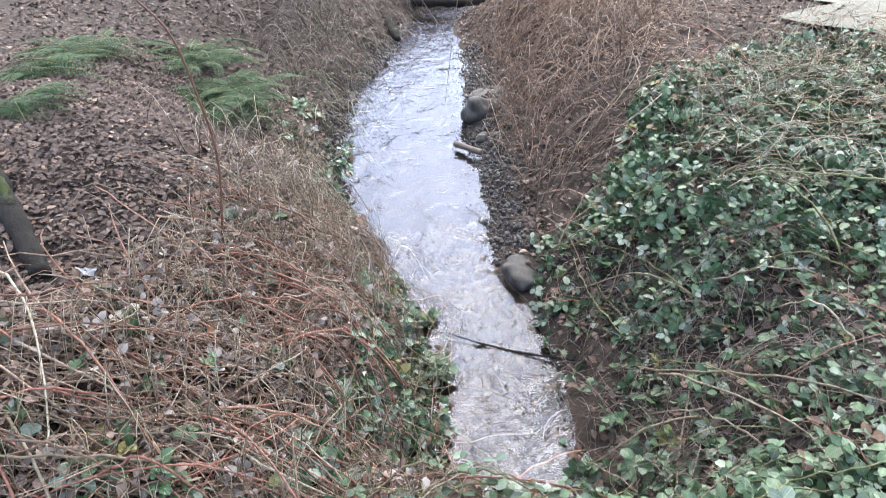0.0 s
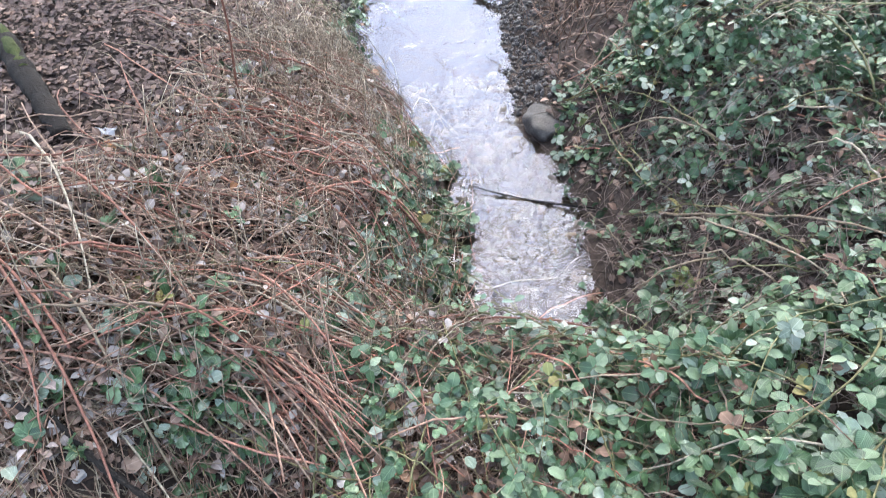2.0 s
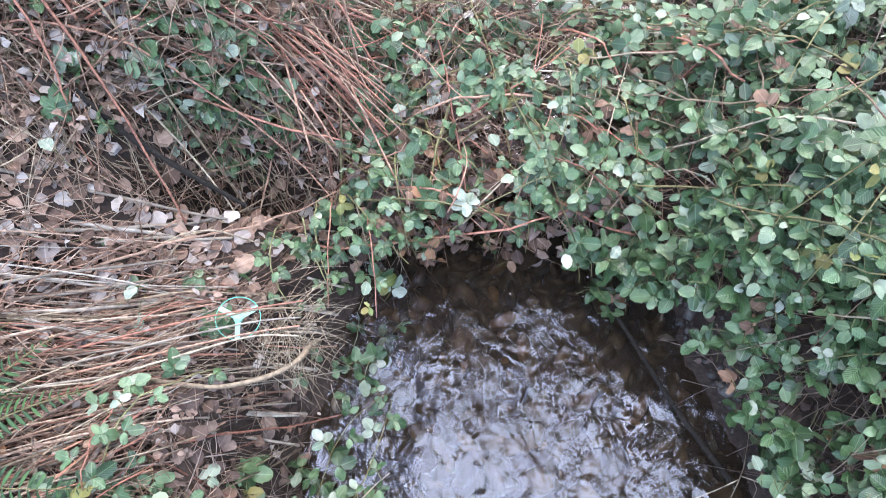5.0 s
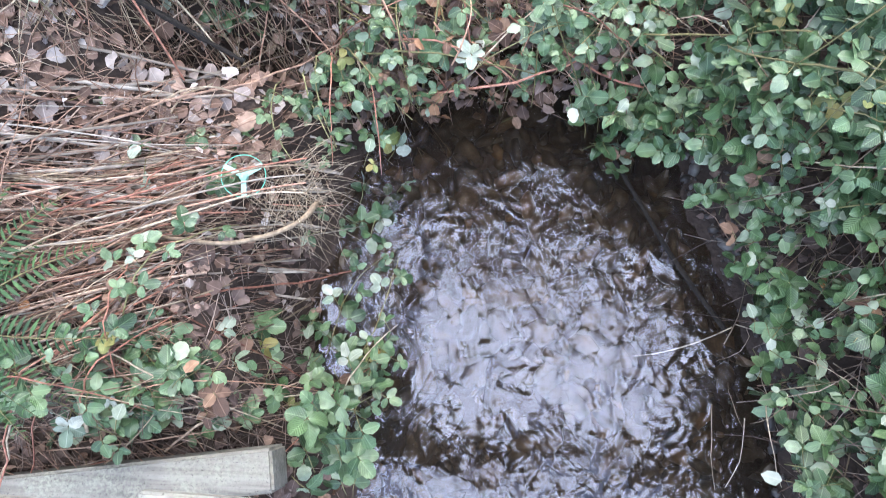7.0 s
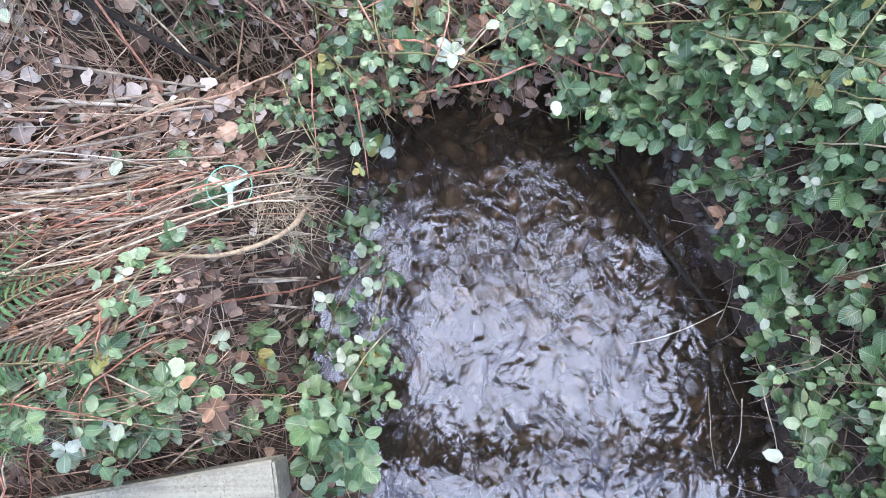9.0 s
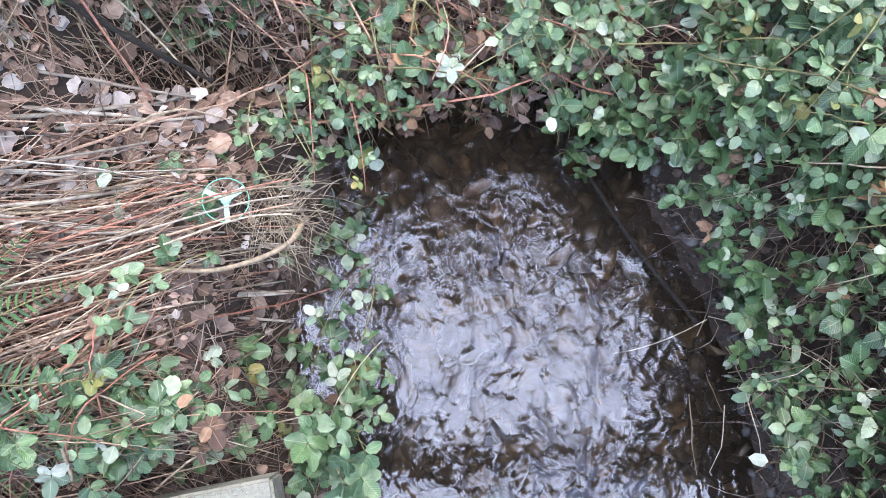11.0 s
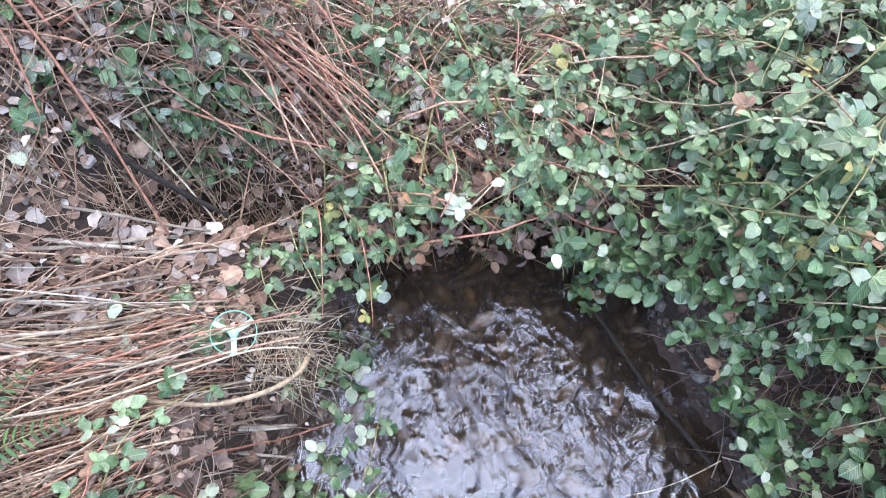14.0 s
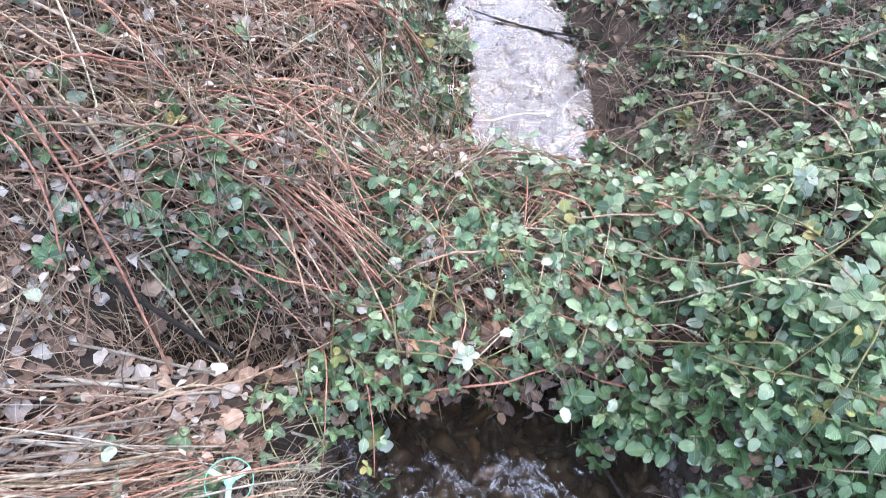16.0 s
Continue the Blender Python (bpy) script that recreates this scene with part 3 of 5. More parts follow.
litter("leaf_litter", "trodden brown leaf litter over the earth slope", [(-0.6, 1.0), (-0.55, 2.4), (-0.8, 4.4), (-2.5, 4.4), (-2.3, 2.4), (-1.5, 1.2)], 7000, (0.012, 0.030), [LITTER, LITTER_WARM], 0.14, 0.006, 17, flat=0.8)
litter("leaf_litter", "brown leaf litter higher up the stream bank", [(-0.45, 4.4), (-0.2, 8.5), (0.5, 9.5), (-4.2, 9.5), (-2.7, 3.5), (-2.3, 4.4)], 1100, (0.02, 0.045), [LITTER, LITTER_WARM], 0.10, 0.006, 17, flat=0.8)
litter("leaf_litter", "brown dead leaves under the brambles", [(0.3, -1), (0.4, 2.5), (0.4, 3.2), (0.5, 7.5), (3.6, 8.5), (2.6, -0.6), (0.6, -0.6)], 650, (0.02, 0.05), [LITTER, LITTER_WARM], 0.4, 0.008, 18)
litter("leaf_litter", "bleached grey and tan dead leaves beside the crevice", [(-0.5, 0.28), (-0.45, 0.62), (-0.7, 0.8), (-2.0, 0.95), (-2.0, 0.22)], 2300, (0.018, 0.046), [LITTER_WARM, LITTER_PALE], 0.30, thin=off_hollow)
litter("leaf_litter", "withered leaves caught in the dry canes", [(-0.02, 0.75), (-0.1, 2.2), (-0.5, 2.5), (-0.85, 1.7), (-1.0, 1.2), (-1.8, 1.0), (-1.8, 0.7), (-0.5, 0.65)], 3600, (0.016, 0.036), [LITTER_WARM, LITTER_PALE], 0.42, 0.01, 35, lambda x, y: canopy_z(x, y) - 0.07 * rng.uniform(0, 1, len(x)) ** 0.7)
litter("leaf_litter", "withered leaves caught in the brambles over the stream", [(-0.35, 0.52), (0.35, 0.52), (0.4, 1.2), (-0.2, 1.4)], 2600, (0.02, 0.042), [LITTER, LITTER_WARM], 0.35, 0.01, 40, lambda x, y: canopy_z(x, y) - 0.03 - 0.12 * rng.uniform(0, 1, len(x)))

litter("leaf_litter", "pale dead leaves and debris on the crevice's sides", [(-0.3, 0.5), (-0.3, 0.95), (-0.9, 1.02), (-2.0, 1.05), (-2.0, 0.6), (-0.6, 0.6)], 3400, (0.018, 0.042), [LITTER_WARM, LITTER_PALE], 0.22, 0.006, 30,
       thin=lambda x, y: 1 - 0.9 * np.exp(-((x + 0.62) / 0.25) ** 2 - ((y - 0.68) / 0.09) ** 2))

litter("leaf_litter", "broad pinkish-grey dead leaves lying flat beside the crevice", [(-0.55, 0.42), (-0.5, 0.6), (-0.75, 0.72), (-1.5, 0.85), (-1.5, 0.40)], 110, (0.040, 0.060), [LITTER_WARM, LITTER_PALE], 0.25, 0.012, 10, thin=off_hollow)
# Darker litter puts the deep shade between the canes into its colour.
litter("leaf_litter", "dead leaves under the flattened canes, coloured darker for shade", [(-0.42, 0.28), (-2.0, 0.24), (-2.0, -0.6), (-0.30, -0.6), (-0.32, 0.2)], 2300, (0.018, 0.045), [LITTER, LITTER_WARM], 0.22, 0.004, 25)
litter("leaf_litter", "wet brown leaves at the water's edge", [(0.5, 0.5), (0.56, 0.1), (0.62, -0.4), (0.9, -0.4), (0.9, 0.5)], 2400, (0.010, 0.03), [LITTER, LITTER_WARM], 0.12, 0.003, 20)

litter("leaf_litter", "crumbled bits of dead leaves caught on the flattened canes", [(-0.42, 0.05), (-0.42, 0.45), (-1.3, 0.55), (-1.3, -0.1)], 1500, (0.008, 0.024), [LITTER_WARM, LITTER_PALE], 0.3, 0.004, 38, lambda x, y: canopy_z(x, y) - 0.03 * rng.uniform(0, 1, len(x)))


# ---- fine dry twigs ----
def thatch(name, label, poly, per_m2, length, radius, mt, heading=None, turn=0.5, drop=0.08, arch=0.02, height=canopy_z, lift=0.0, thin=None, bend=0.9, shore=None, above=None, right=None):
    x, y = scatter(poly, per_m2, thin)
    s = Soup()
    for a, b in zip(x, y):
        h = rng.uniform(0, 6.28) if heading is None else heading + rng.normal(0, turn)
        p = trail(a, b, h, rng.uniform(*length), rng.uniform(0, drop) - lift, arch * rng.uniform(0, 2), bend, 6, height)
        r = radius * rng.uniform(0.6, 1.4)
        if shore is not None:
            p = p[p[:, 0] < np.interp(p[:, 1], BANK_Y, BANK_L) + shore]
        if right is not None:
            p = p[p[:, 0] > np.interp(p[:, 1], BANK_Y, BANK_R) + right]
        if above is not None:
            p = p[p[:, 2] > above]
        if len(p) > 2:
            s.add(*tube(p, r, r * 0.5, 3))
    return tagged(new(name, s.mesh(name, mt)), label, "twigs", kind="stuff")


MOUND = [(0.0, 0.85), (-0.02, 1.5), (-0.12, 2.2), (-0.25, 2.45), (-0.45, 2.55), (-0.68, 2.35), (-0.80, 1.75), (-0.88, 1.5), (-0.94, 1.3), (-1.05, 1.15), (-1.5, 1.0), (-2.2, 0.95), (-2.2, 0.75), (-0.6, 0.72)]
thatch("dry_twigs", "tangle of fine dry brown bramble twigs", MOUND, 1300, (0.12, 0.42), 0.0018, TWIG, -0.05, 0.85, 0.08, 0.03, bend=1.4, shore=-0.06)
thatch("dry_twigs", "dry twigs strewn on the upper bank", [(-0.5, 4.2), (-0.25, 7.5), (0.2, 9), (-1.5, 9), (-1.4, 4.4)], 260, (0.1, 0.35), 0.003, TWIG_GREY, None, 0.5, 0.02, 0.05, ground_z)
thatch("dry_twigs", "tangled pale roots and stems over the crevice", [(-0.25, 0.66), (-0.25, 1.05), (-0.9, 1.15), (-2.0, 1.1), (-2.0, 0.72)], 2600, (0.08, 0.3), 0.0015, CANE_STRAW, -0.3, 0.9, 0.05, 0.03, ground_z, 0.03, lambda x, y: 1 - 0.93 * np.exp(-((x + 0.62) / 0.25) ** 2 - ((y - 0.68) / 0.09) ** 2))
thatch("dry_twigs", "dense bare brown twigs over the gravel bank", [(0.38, 2.9), (0.34, 6.5), (1.2, 7.6), (1.7, 5.2), (1.1, 3.9), (0.95, 3.4)], 210, (0.3, 0.8), 0.0030, TWIG, None, 1.2, 0.10, 0.16, canopy_z, 0.04, bend=2.4, right=0.05)
thatch("dry_twigs", "brown dead stems matted beside the pool", [(0.42, 1.25), (0.46, 1.95), (0.42, 2.3), (1.2, 2.2), (1.3, 1.2)], 1000, (0.08, 0.24), 0.0014, TWIG_GREY, None, 0.5, 0.05, 0.04)
thatch("dry_twigs", "fine brown twigs matted over the stream", [(-0.4, 0.62), (0.1, 0.64), (0.5, 0.64), (0.6, 1.3), (0.0, 1.3), (-0.3, 1.2)], 3000, (0.08, 0.26), 0.0012, TWIG, None, 0.5, 0.16, 0.03, above=0.24)
thatch("dry_twigs", "fine dry stems lying on dead leaves", [(-0.5, -0.2), (-0.55, 0.5), (-0.6, 0.72), (-2.2, 0.85), (-2.2, -0.38)], 1200, (0.12, 0.42), 0.0013, TWIG, 0.12, 0.45, 0.05, 0.02, thin=lambda x, y: off_hollow(x, y) * (1 - 0.65 * smooth((y - 0.36) / 0.1)), bend=0.6, shore=-0.02)
thatch("dry_twigs", "dry brown stems beneath bramble leaves", [(0.72, -1), (0.68, 0.3), (0.5, 0.7), (0.5, 1.3), (0.45, 2.5), (1.0, 3.6), (3.5, 5), (3.5, -1)], 450, (0.1, 0.3), 0.0013, TWIG_GREY, None, 0.5, 0.2, 0.03)

thatch("dry_twigs", "pale dead grass and stems on the mound's far side", [(-0.25, 2.0), (-0.2, 2.5), (-0.5, 2.95), (-0.72, 2.8), (-0.8, 2.0), (-0.55, 1.8)], 800, (0.10, 0.36), 0.0015, CANE_STRAW, None, 0.9, 0.06, 0.05, canopy_z, 0.0, bend=1.5, shore=-0.04)
thatch("dry_twigs", "pale dead stems through the upper brambles", [(0.9, 2.3), (3.6, 2.6), (4.2, 5.0), (2.6, 5.0), (1.2, 3.8)], 170, (0.12, 0.4), 0.0022, CANE_STRAW, 0.2, 0.8, 0.05, 0.05, canopy_z, 0.03)
thatch("dry_twigs", "thin pale stems standing out of the mound", MOUND, 420, (0.08, 0.26), 0.0013, CANE_STRAW, 1.4, 0.7, 0.0, 0.10, canopy_z, 0.0, bend=2.5)

thatch("dry_twigs", "broken dead twigs on the muddy edge", [(0.55, 0.5), (0.6, 0.1), (0.64, -0.4), (0.95, -0.4), (0.95, 0.5)], 700, (0.06, 0.22), 0.0014, TWIG, 0.3, 0.9, 0.0, 0.04, ground_z, 0.01, bend=1.2)

thatch("dry_twigs", "forked pale dead twigs in a gap of the brambles", [(0.50, -0.16), (0.52, 0.08), (0.9, 0.12), (0.95, -0.12)], 420, (0.08, 0.26), 0.0015, CANE_STRAW, -0.6, 1.0, 0.25, 0.03, canopy_z, 0.0, bend=0.6)

thatch("dry_twigs", "loose straw stems on the bank behind the mound", [(-0.42, 2.3), (-0.66, 3.1), (-0.78, 3.9), (-1.05, 3.3), (-1.0, 2.2)], 260, (0.15, 0.45), 0.0022, CANE_STRAW, 1.3, 0.8, 0.0, 0.12, ground_z, 0.02, bend=0.8, shore=0.02)
litter("leaf_litter", "brown dead leaves on the far bank of the stream", [(0.12, 6.2), (0.10, 7.3), (0.5, 8.3), (1.6, 9.6), (1.4, 6.5), (0.45, 5.6)], 1100, (0.02, 0.045), [LITTER, LITTER_WARM], 0.25, 0.008, 20)
litter("leaf_litter", "tan dead leaves on the bank behind the mound", [(-0.3, 2.2), (-0.66, 3.1), (-0.78, 4.4), (-1.2, 4.2), (-1.0, 2.0)], 1300, (0.02, 0.042), [LITTER_WARM, LITTER_PALE], 0.15, 0.006, 22)

thatch("dry_twigs", "dark damp twigs matted on the bank's edge", [(-0.36, 0.25), (-0.34, -0.35), (-1.3, -0.30), (-1.3, -0.05), (-0.6, 0.08)], 1500, (0.06, 0.22), 0.0013, TWIG_GREY, None, 0.5, 0.0, 0.02, ground_z, 0.01, bend=0.9, shore=0.03)

# dark gravel at the foot of the left bank
shore = empty("gravel_edge", (-0.6, 5.5, 0.0), "dark wet gravel at the foot of the muddy banks", "gravel", kind="stuff")
y = np.concatenate([rng.uniform(3.2, 7.4, 2600), rng.uniform(-0.6, 0.55, 260)])
x = np.where(y > 1, np.interp(y, BANK_Y, BANK_L) - np.abs(rng.normal(0.02, 0.07, len(y))) + 0.03, np.interp(y, BANK_Y, BANK_R) + np.abs(rng.normal(0.03, 0.05, len(y))))
size = 0.005 + 0.018 * rng.uniform(0, 1, len(y)) ** 3
z = np.maximum(ground_z(x, y), -0.01)
s = Soup()
for i in range(len(y)):
    a = np.array(Matrix.LocRotScale((x[i], y[i], z[i] + 0.2 * size[i]), Euler(rng.uniform(0, 6.28, 3)), Vector(rng.uniform(0.75, 1.3, 3)) * size[i]))
    s.add(pebble_arrays[i % 5][0] @ a[:3, :3].T + a[:3, 3], pebble_arrays[i % 5][1])
child_mesh("pebbles", s.mesh("pebbles", GRAVEL), shore, kind="stuff")


# ---- bramble bushes ----
def cane_set(poly, count, length, heading, turn, radius, mats, weights, sink=0.02, arch=0.06, bend=0.5, height=canopy_z, keep=None):
    out = []
    p = np.array(poly)
    lo, hi = p.min(0), p.max(0)
    while len(out) < count:
        x, y = rng.uniform(lo[0], hi[0]), rng.uniform(lo[1], hi[1])
        if not inside(poly, np.array([x]), np.array([y]))[0]:
            continue
        L = rng.uniform(*length)
        h = rng.uniform(0, 6.28) if heading is None else heading + rng.normal(0, turn) + (math.pi if rng.uniform() < 0.3 else 0)
        r = rng.uniform(*radius)
        path = trail(x - 0.4 * L * math.cos(h), y - 0.4 * L * math.sin(h), h, L, rng.uniform(-0.01, sink), arch * rng.uniform(0, 1.5), bend, 12, height)
        if keep is not None:
            path = path[keep(path[:, 0], path[:, 1])]
            if len(path) < 5:
                continue
        out.append((path, r, r * 0.55, mats[int(rng.choice(len(mats), p=weights))]))
    return out


def slanting(count):
    """Straight red canes that lean down the mound's side, nearly alongside one another."""
    out = []
    for k in range(count):
        a = np.array([-0.52, 1.02, 0.54]) + rng.normal(0, 1, 3) * [0.09, 0.08, 0.03]
        b = np.array([-0.20, 0.66, 0.40]) + rng.normal(0, 1, 3) * [0.08, 0.07, 0.04]
        t = np.linspace(0.35 * rng.uniform(), 0.65 + 0.3 * rng.uniform(), 9)[:, None]
        r = rng.uniform(0.0018, 0.0036)
        out.append((a + (b - a) * t + np.array([0, 0, 0.05]) * np.sin(np.pi * np.clip(t, 0, 1)), r, r * 0.7, CANE_RED if rng.uniform() < 0.5 else TWIG))
    return out


def patchy(x, y, scale, seed, cut=0.0, soft=0.5):
    return smooth((lumps(x, y, scale, seed) - cut) / soft + 0.5)


def hole(x, y, cx, cy, rx, ry):
    return 1 - np.exp(-(((x - cx) / rx) ** 2 + ((y - cy) / ry) ** 2) ** 2)


def single(spots, skin):
    """Single larger blades lying on top of the growth."""
    out = []
    for x, y, size in spots:
        z = float(canopy_z(x, y)) + 0.02
        if -0.45 < x < 0.3 and 0.3 < y < 0.6:
            z = max(z, 0.38)
        out.append((leaf_pose((x, y, z), 0.62 * size, 18), 6 + int(rng.integers(2)), skin))
    return out


RIGHT_NEAR = [(0.16, 0.52), (0.26, 0.45), (0.37, 0.42), (0.46, 0.34), (0.55, 0.25), (0.56, 0.08), (0.58, -0.1), (0.66, -0.27), (0.74, -1.0), (2.2, -1.0), (2.4, 1.35), (0.75, 1.3), (0.45, 1.22), (0.2, 1.0)]
x, y = scatter(RIGHT_NEAR, 2100, lambda x, y: (0.35 + 0.65 * patchy(x, y, 0.2, 11, -0.35)) * hole(x, y, 0.40, 0.60, 0.06, 0.07) * (0.40 + 0.60 * hole(x, y, 0.76, -0.02, 0.15, 0.08)))
shoot_canes, shoot_leaves = leafy_shoots([(0.6, -0.6), (0.62, 0.2), (0.35, 0.55), (0.3, 0.9), (1.3, 1.2), (1.6, -0.6)], 46, (0.25, 0.6), math.pi + 0.2, 0.7, (0.030, 0.048), (0.925, 0.04, 0.01, 0.025), 0.045,
                                         keep=lambda x, y: (x > 0.80 - 1.0 * y) & (x > 0.54) | (y > 0.45) & (x > 0.1))
bush("bramble_bush", "dense bramble with glossy dark green leaves overhanging the stream", (0.9, 0.3, 0.1),
     shoot_canes + cane_set(RIGHT_NEAR, 60, (0.3, 0.8), math.pi, 0.7, (0.0020, 0.0036), [CANE_GREEN, CANE_STRAW, CANE_RED], [0.4, 0.4, 0.2], 0.06, 0.05, keep=lambda x, y: (y > 0.5) | (x > 0.84 - 0.95 * y) & (x > 0.56)),
     lay_leaves(x, y, (0.021, 0.046), (0.925, 0.035, 0.005, 0.035), drop=0.13) + shoot_leaves
     + lay_leaves(*scatter([(0.22, 0.47), (0.36, 0.41), (0.46, 0.29), (0.51, 0.14), (0.62, 0.10), (0.7, 0.42), (0.4, 0.58)], 1000), (0.024, 0.044), (0.94, 0.03, 0.0, 0.03), drop=0.10, height=lambda x, y: np.maximum(canopy_z(x, y), 0.36))
     + lay_leaves(*scatter([(0.58, -0.14), (0.66, -0.13), (0.95, -0.10), (1.1, -0.6), (0.68, -0.6)], 1300), (0.022, 0.040), (0.96, 0.02, 0.0, 0.02), drop=0.08, tilt=24, height=lambda x, y: np.maximum(canopy_z(x, y), 0.34))
     + single([(0.54, 0.06, 0.05), (0.56, 0.03, 0.047), (0.62, 0.15, 0.051), (0.58, -0.25, 0.06), (0.44, 0.72, 0.051)], "pale"))

RIGHT_FAR = [(0.75, 1.3), (2.4, 1.35), (3.6, 2.6), (4.0, 4.45), (2.6, 4.5), (1.95, 4.4), (1.45, 4.05), (1.06, 3.7), (0.86, 3.1), (0.55, 2.8), (0.37, 2.74), (0.39, 2.5), (0.40, 2.25), (0.42, 1.95), (0.43, 1.6), (0.42, 1.3)]
x, y = scatter(RIGHT_FAR, 1850, lambda x, y: 0.25 + 0.3 * smooth((2.3 - y) / 0.6) * smooth((x - 0.7) / 0.3) + 0.85 * patchy(x, y, 0.24, 13, -0.35, 0.7) * (0.5 + 0.5 * hole(x, y, 0.70, 1.65, 0.24, 0.15)) * hole(x, y, 1.15, 2.75, 0.2, 0.12))
bush("bramble_bush", "broad bramble thicket with grey-green leaves on the bank", (1.5, 2.6, 0.35),
     cane_set(RIGHT_FAR, 150, (0.3, 0.8), 2.6, 0.8, (0.0022, 0.0045), [CANE_GREEN, CANE_STRAW, CANE_RED], [0.35, 0.35, 0.3], 0.04, 0.08, keep=lambda x, y: x > 0.42),
     lay_leaves(x, y, (0.024, 0.047), (0.835, 0.105, 0.012, 0.048), drop=0.2, tilt=36)
     + single([(0.99, 2.53, 0.064), (1.07, 1.96, 0.065), (1.12, 2.0, 0.055), (0.97, 2.36, 0.056), (0.93, 1.4, 0.06), (1.0, 1.43, 0.05)], "pale"))

SPAN = [(-0.34, 0.62), (-0.30, 0.47), (-0.16, 0.52), (-0.05, 0.55), (0.08, 0.55), (0.2, 0.51), (0.3, 0.9), (0.42, 1.22), (0.15, 1.38), (0.02, 1.45), (-0.02, 2.2), (-0.12, 2.3), (-0.17, 1.6), (-0.4, 1.3), (-0.3, 0.95)]
dead = lay_leaves(*scatter([(-0.24, 0.50), (0.1, 0.53), (0.16, 0.72), (-0.2, 0.74)], 800), (0.022, 0.04), (0.15, 0.1, 0.0, 0.75), drop=0.14, tilt=55)
shoot_canes, shoot_leaves = leafy_shoots([(-0.4, 0.6), (-0.3, 0.5), (0.3, 0.55), (0.3, 1.2), (-0.2, 1.3), (-0.45, 1.0)], 30, (0.2, 0.5), -0.9, 0.9, (0.026, 0.042), (0.925, 0.035, 0.005, 0.035), 0.045, (0.0014, 0.0026), keep=lambda x, y: y > 0.53 - 0.25 * np.abs(x))
hang_canes, hang_leaves = leafy_shoots([(-0.5, 0.56), (-0.3, 0.56), (-0.22, 0.66), (-0.5, 0.66)], 6, (0.16, 0.26), -1.2, 0.35, (0.020, 0.032), (0.88, 0.06, 0.03, 0.03), 0.045, (0.0013, 0.0022), height=lambda x, y: np.maximum(canopy_z(x, y), 0.36))
x, y = scatter(SPAN, 760, lambda x, y: (0.30 + 0.70 * smooth((x + 0.05) / 0.25)) * (0.1 + 0.9 * patchy(x, y, 0.13, 17, -0.25) * hole(x, y, 0.30, 1.12, 0.14, 0.12)))
bush("bramble_bush", "bramble with small green leaves arching across the stream", (-0.1, 1.0, 0.05),
     shoot_canes + hang_canes + cane_set(SPAN, 75, (0.25, 0.7), 0.1, 0.9, (0.0018, 0.0034), [CANE_RED, CANE_GREEN, CANE_STRAW], [0.4, 0.3, 0.3], 0.05, 0.05, keep=lambda x, y: y > 0.53),
     lay_leaves(x, y, (0.026, 0.044), (0.87, 0.04, 0.008, 0.082), drop=0.09) + dead + shoot_leaves + hang_leaves
     + single([(-0.26, 0.38, 0.048), (0.16, 0.49, 0.05), (0.25, 0.47, 0.05), (0.02, 0.70, 0.048), (-0.16, 0.69, 0.049), (-0.10, 1.06, 0.049)], "pale") + single([(-0.1, 0.57, 0.042)], "brown"))

sprigs = []
for cx, cy, n, skins in ((-0.69, 0.97, 9, (0.9, 0, 0.1, 0)), (-0.67, 0.88, 9, (0.95, 0.05, 0, 0)), (-0.55, 0.94, 10, (0.95, 0.05, 0, 0)), (-0.53, 0.89, 8, (0.9, 0.1, 0, 0)),
                         (-0.60, 0.83, 7, (0.9, 0.1, 0, 0)), (-0.53, 0.85, 7, (0.8, 0.2, 0, 0)), (-0.66, 0.78, 7, (0.9, 0.1, 0, 0)), (-0.57, 0.78, 9, (0.95, 0.05, 0, 0)), (-0.61, 0.73, 8, (1, 0, 0, 0)),
                         (-0.86, 0.80, 6, (0.85, 0, 0.15, 0)), (-0.82, 0.71, 6, (0.8, 0.2, 0, 0)), (-0.32, 1.13, 12, (0.75, 0.25, 0, 0)), (-0.26, 1.16, 14, (0.75, 0.25, 0, 0)), (-0.29, 0.97, 14, (0.9, 0.1, 0, 0)),
                         (-0.21, 0.92, 14, (0.9, 0.1, 0, 0)), (-0.14, 1.04, 12, (0.8, 0.2, 0, 0)), (-0.22, 0.81, 12, (0.9, 0.1, 0, 0)), (-0.19, 1.43, 12, (0.75, 0.25, 0, 0))):
    sprigs += lay_leaves(rng.normal(cx, 0.045, n), rng.normal(cy, 0.045, n), (0.026, 0.044), skins, drop=0.03, tilt=38)
x, y = scatter(MOUND, 500, lambda x, y: patchy(x, y, 0.12, 19, 0.30, 0.3) + 0.06)
bush("bramble_bush", "mound of dry red-brown bramble canes with sparse leaves", (-0.8, 1.4, 0.45),
     slanting(22) + cane_set(MOUND, 270, (0.25, 0.75), -0.06, 0.40, (0.0018, 0.0042), [CANE_RED, CANE_STRAW, TWIG], [0.55, 0.22, 0.23], 0.06, 0.06, 0.8, keep=lambda x, y: x < np.interp(y, BANK_Y, BANK_L) - 0.05),
     lay_leaves(x, y, (0.027, 0.046), (0.74, 0.10, 0.03, 0.13), drop=0.05) + sprigs + single([(-0.18, 0.81, 0.051), (-0.52, 0.87, 0.051), (-0.31, 1.1, 0.055), (-0.24, 1.13, 0.06), (-0.41, 1.37, 0.040)], "pale") + single([(-0.38, 0.99, 0.049)], "yellow"))

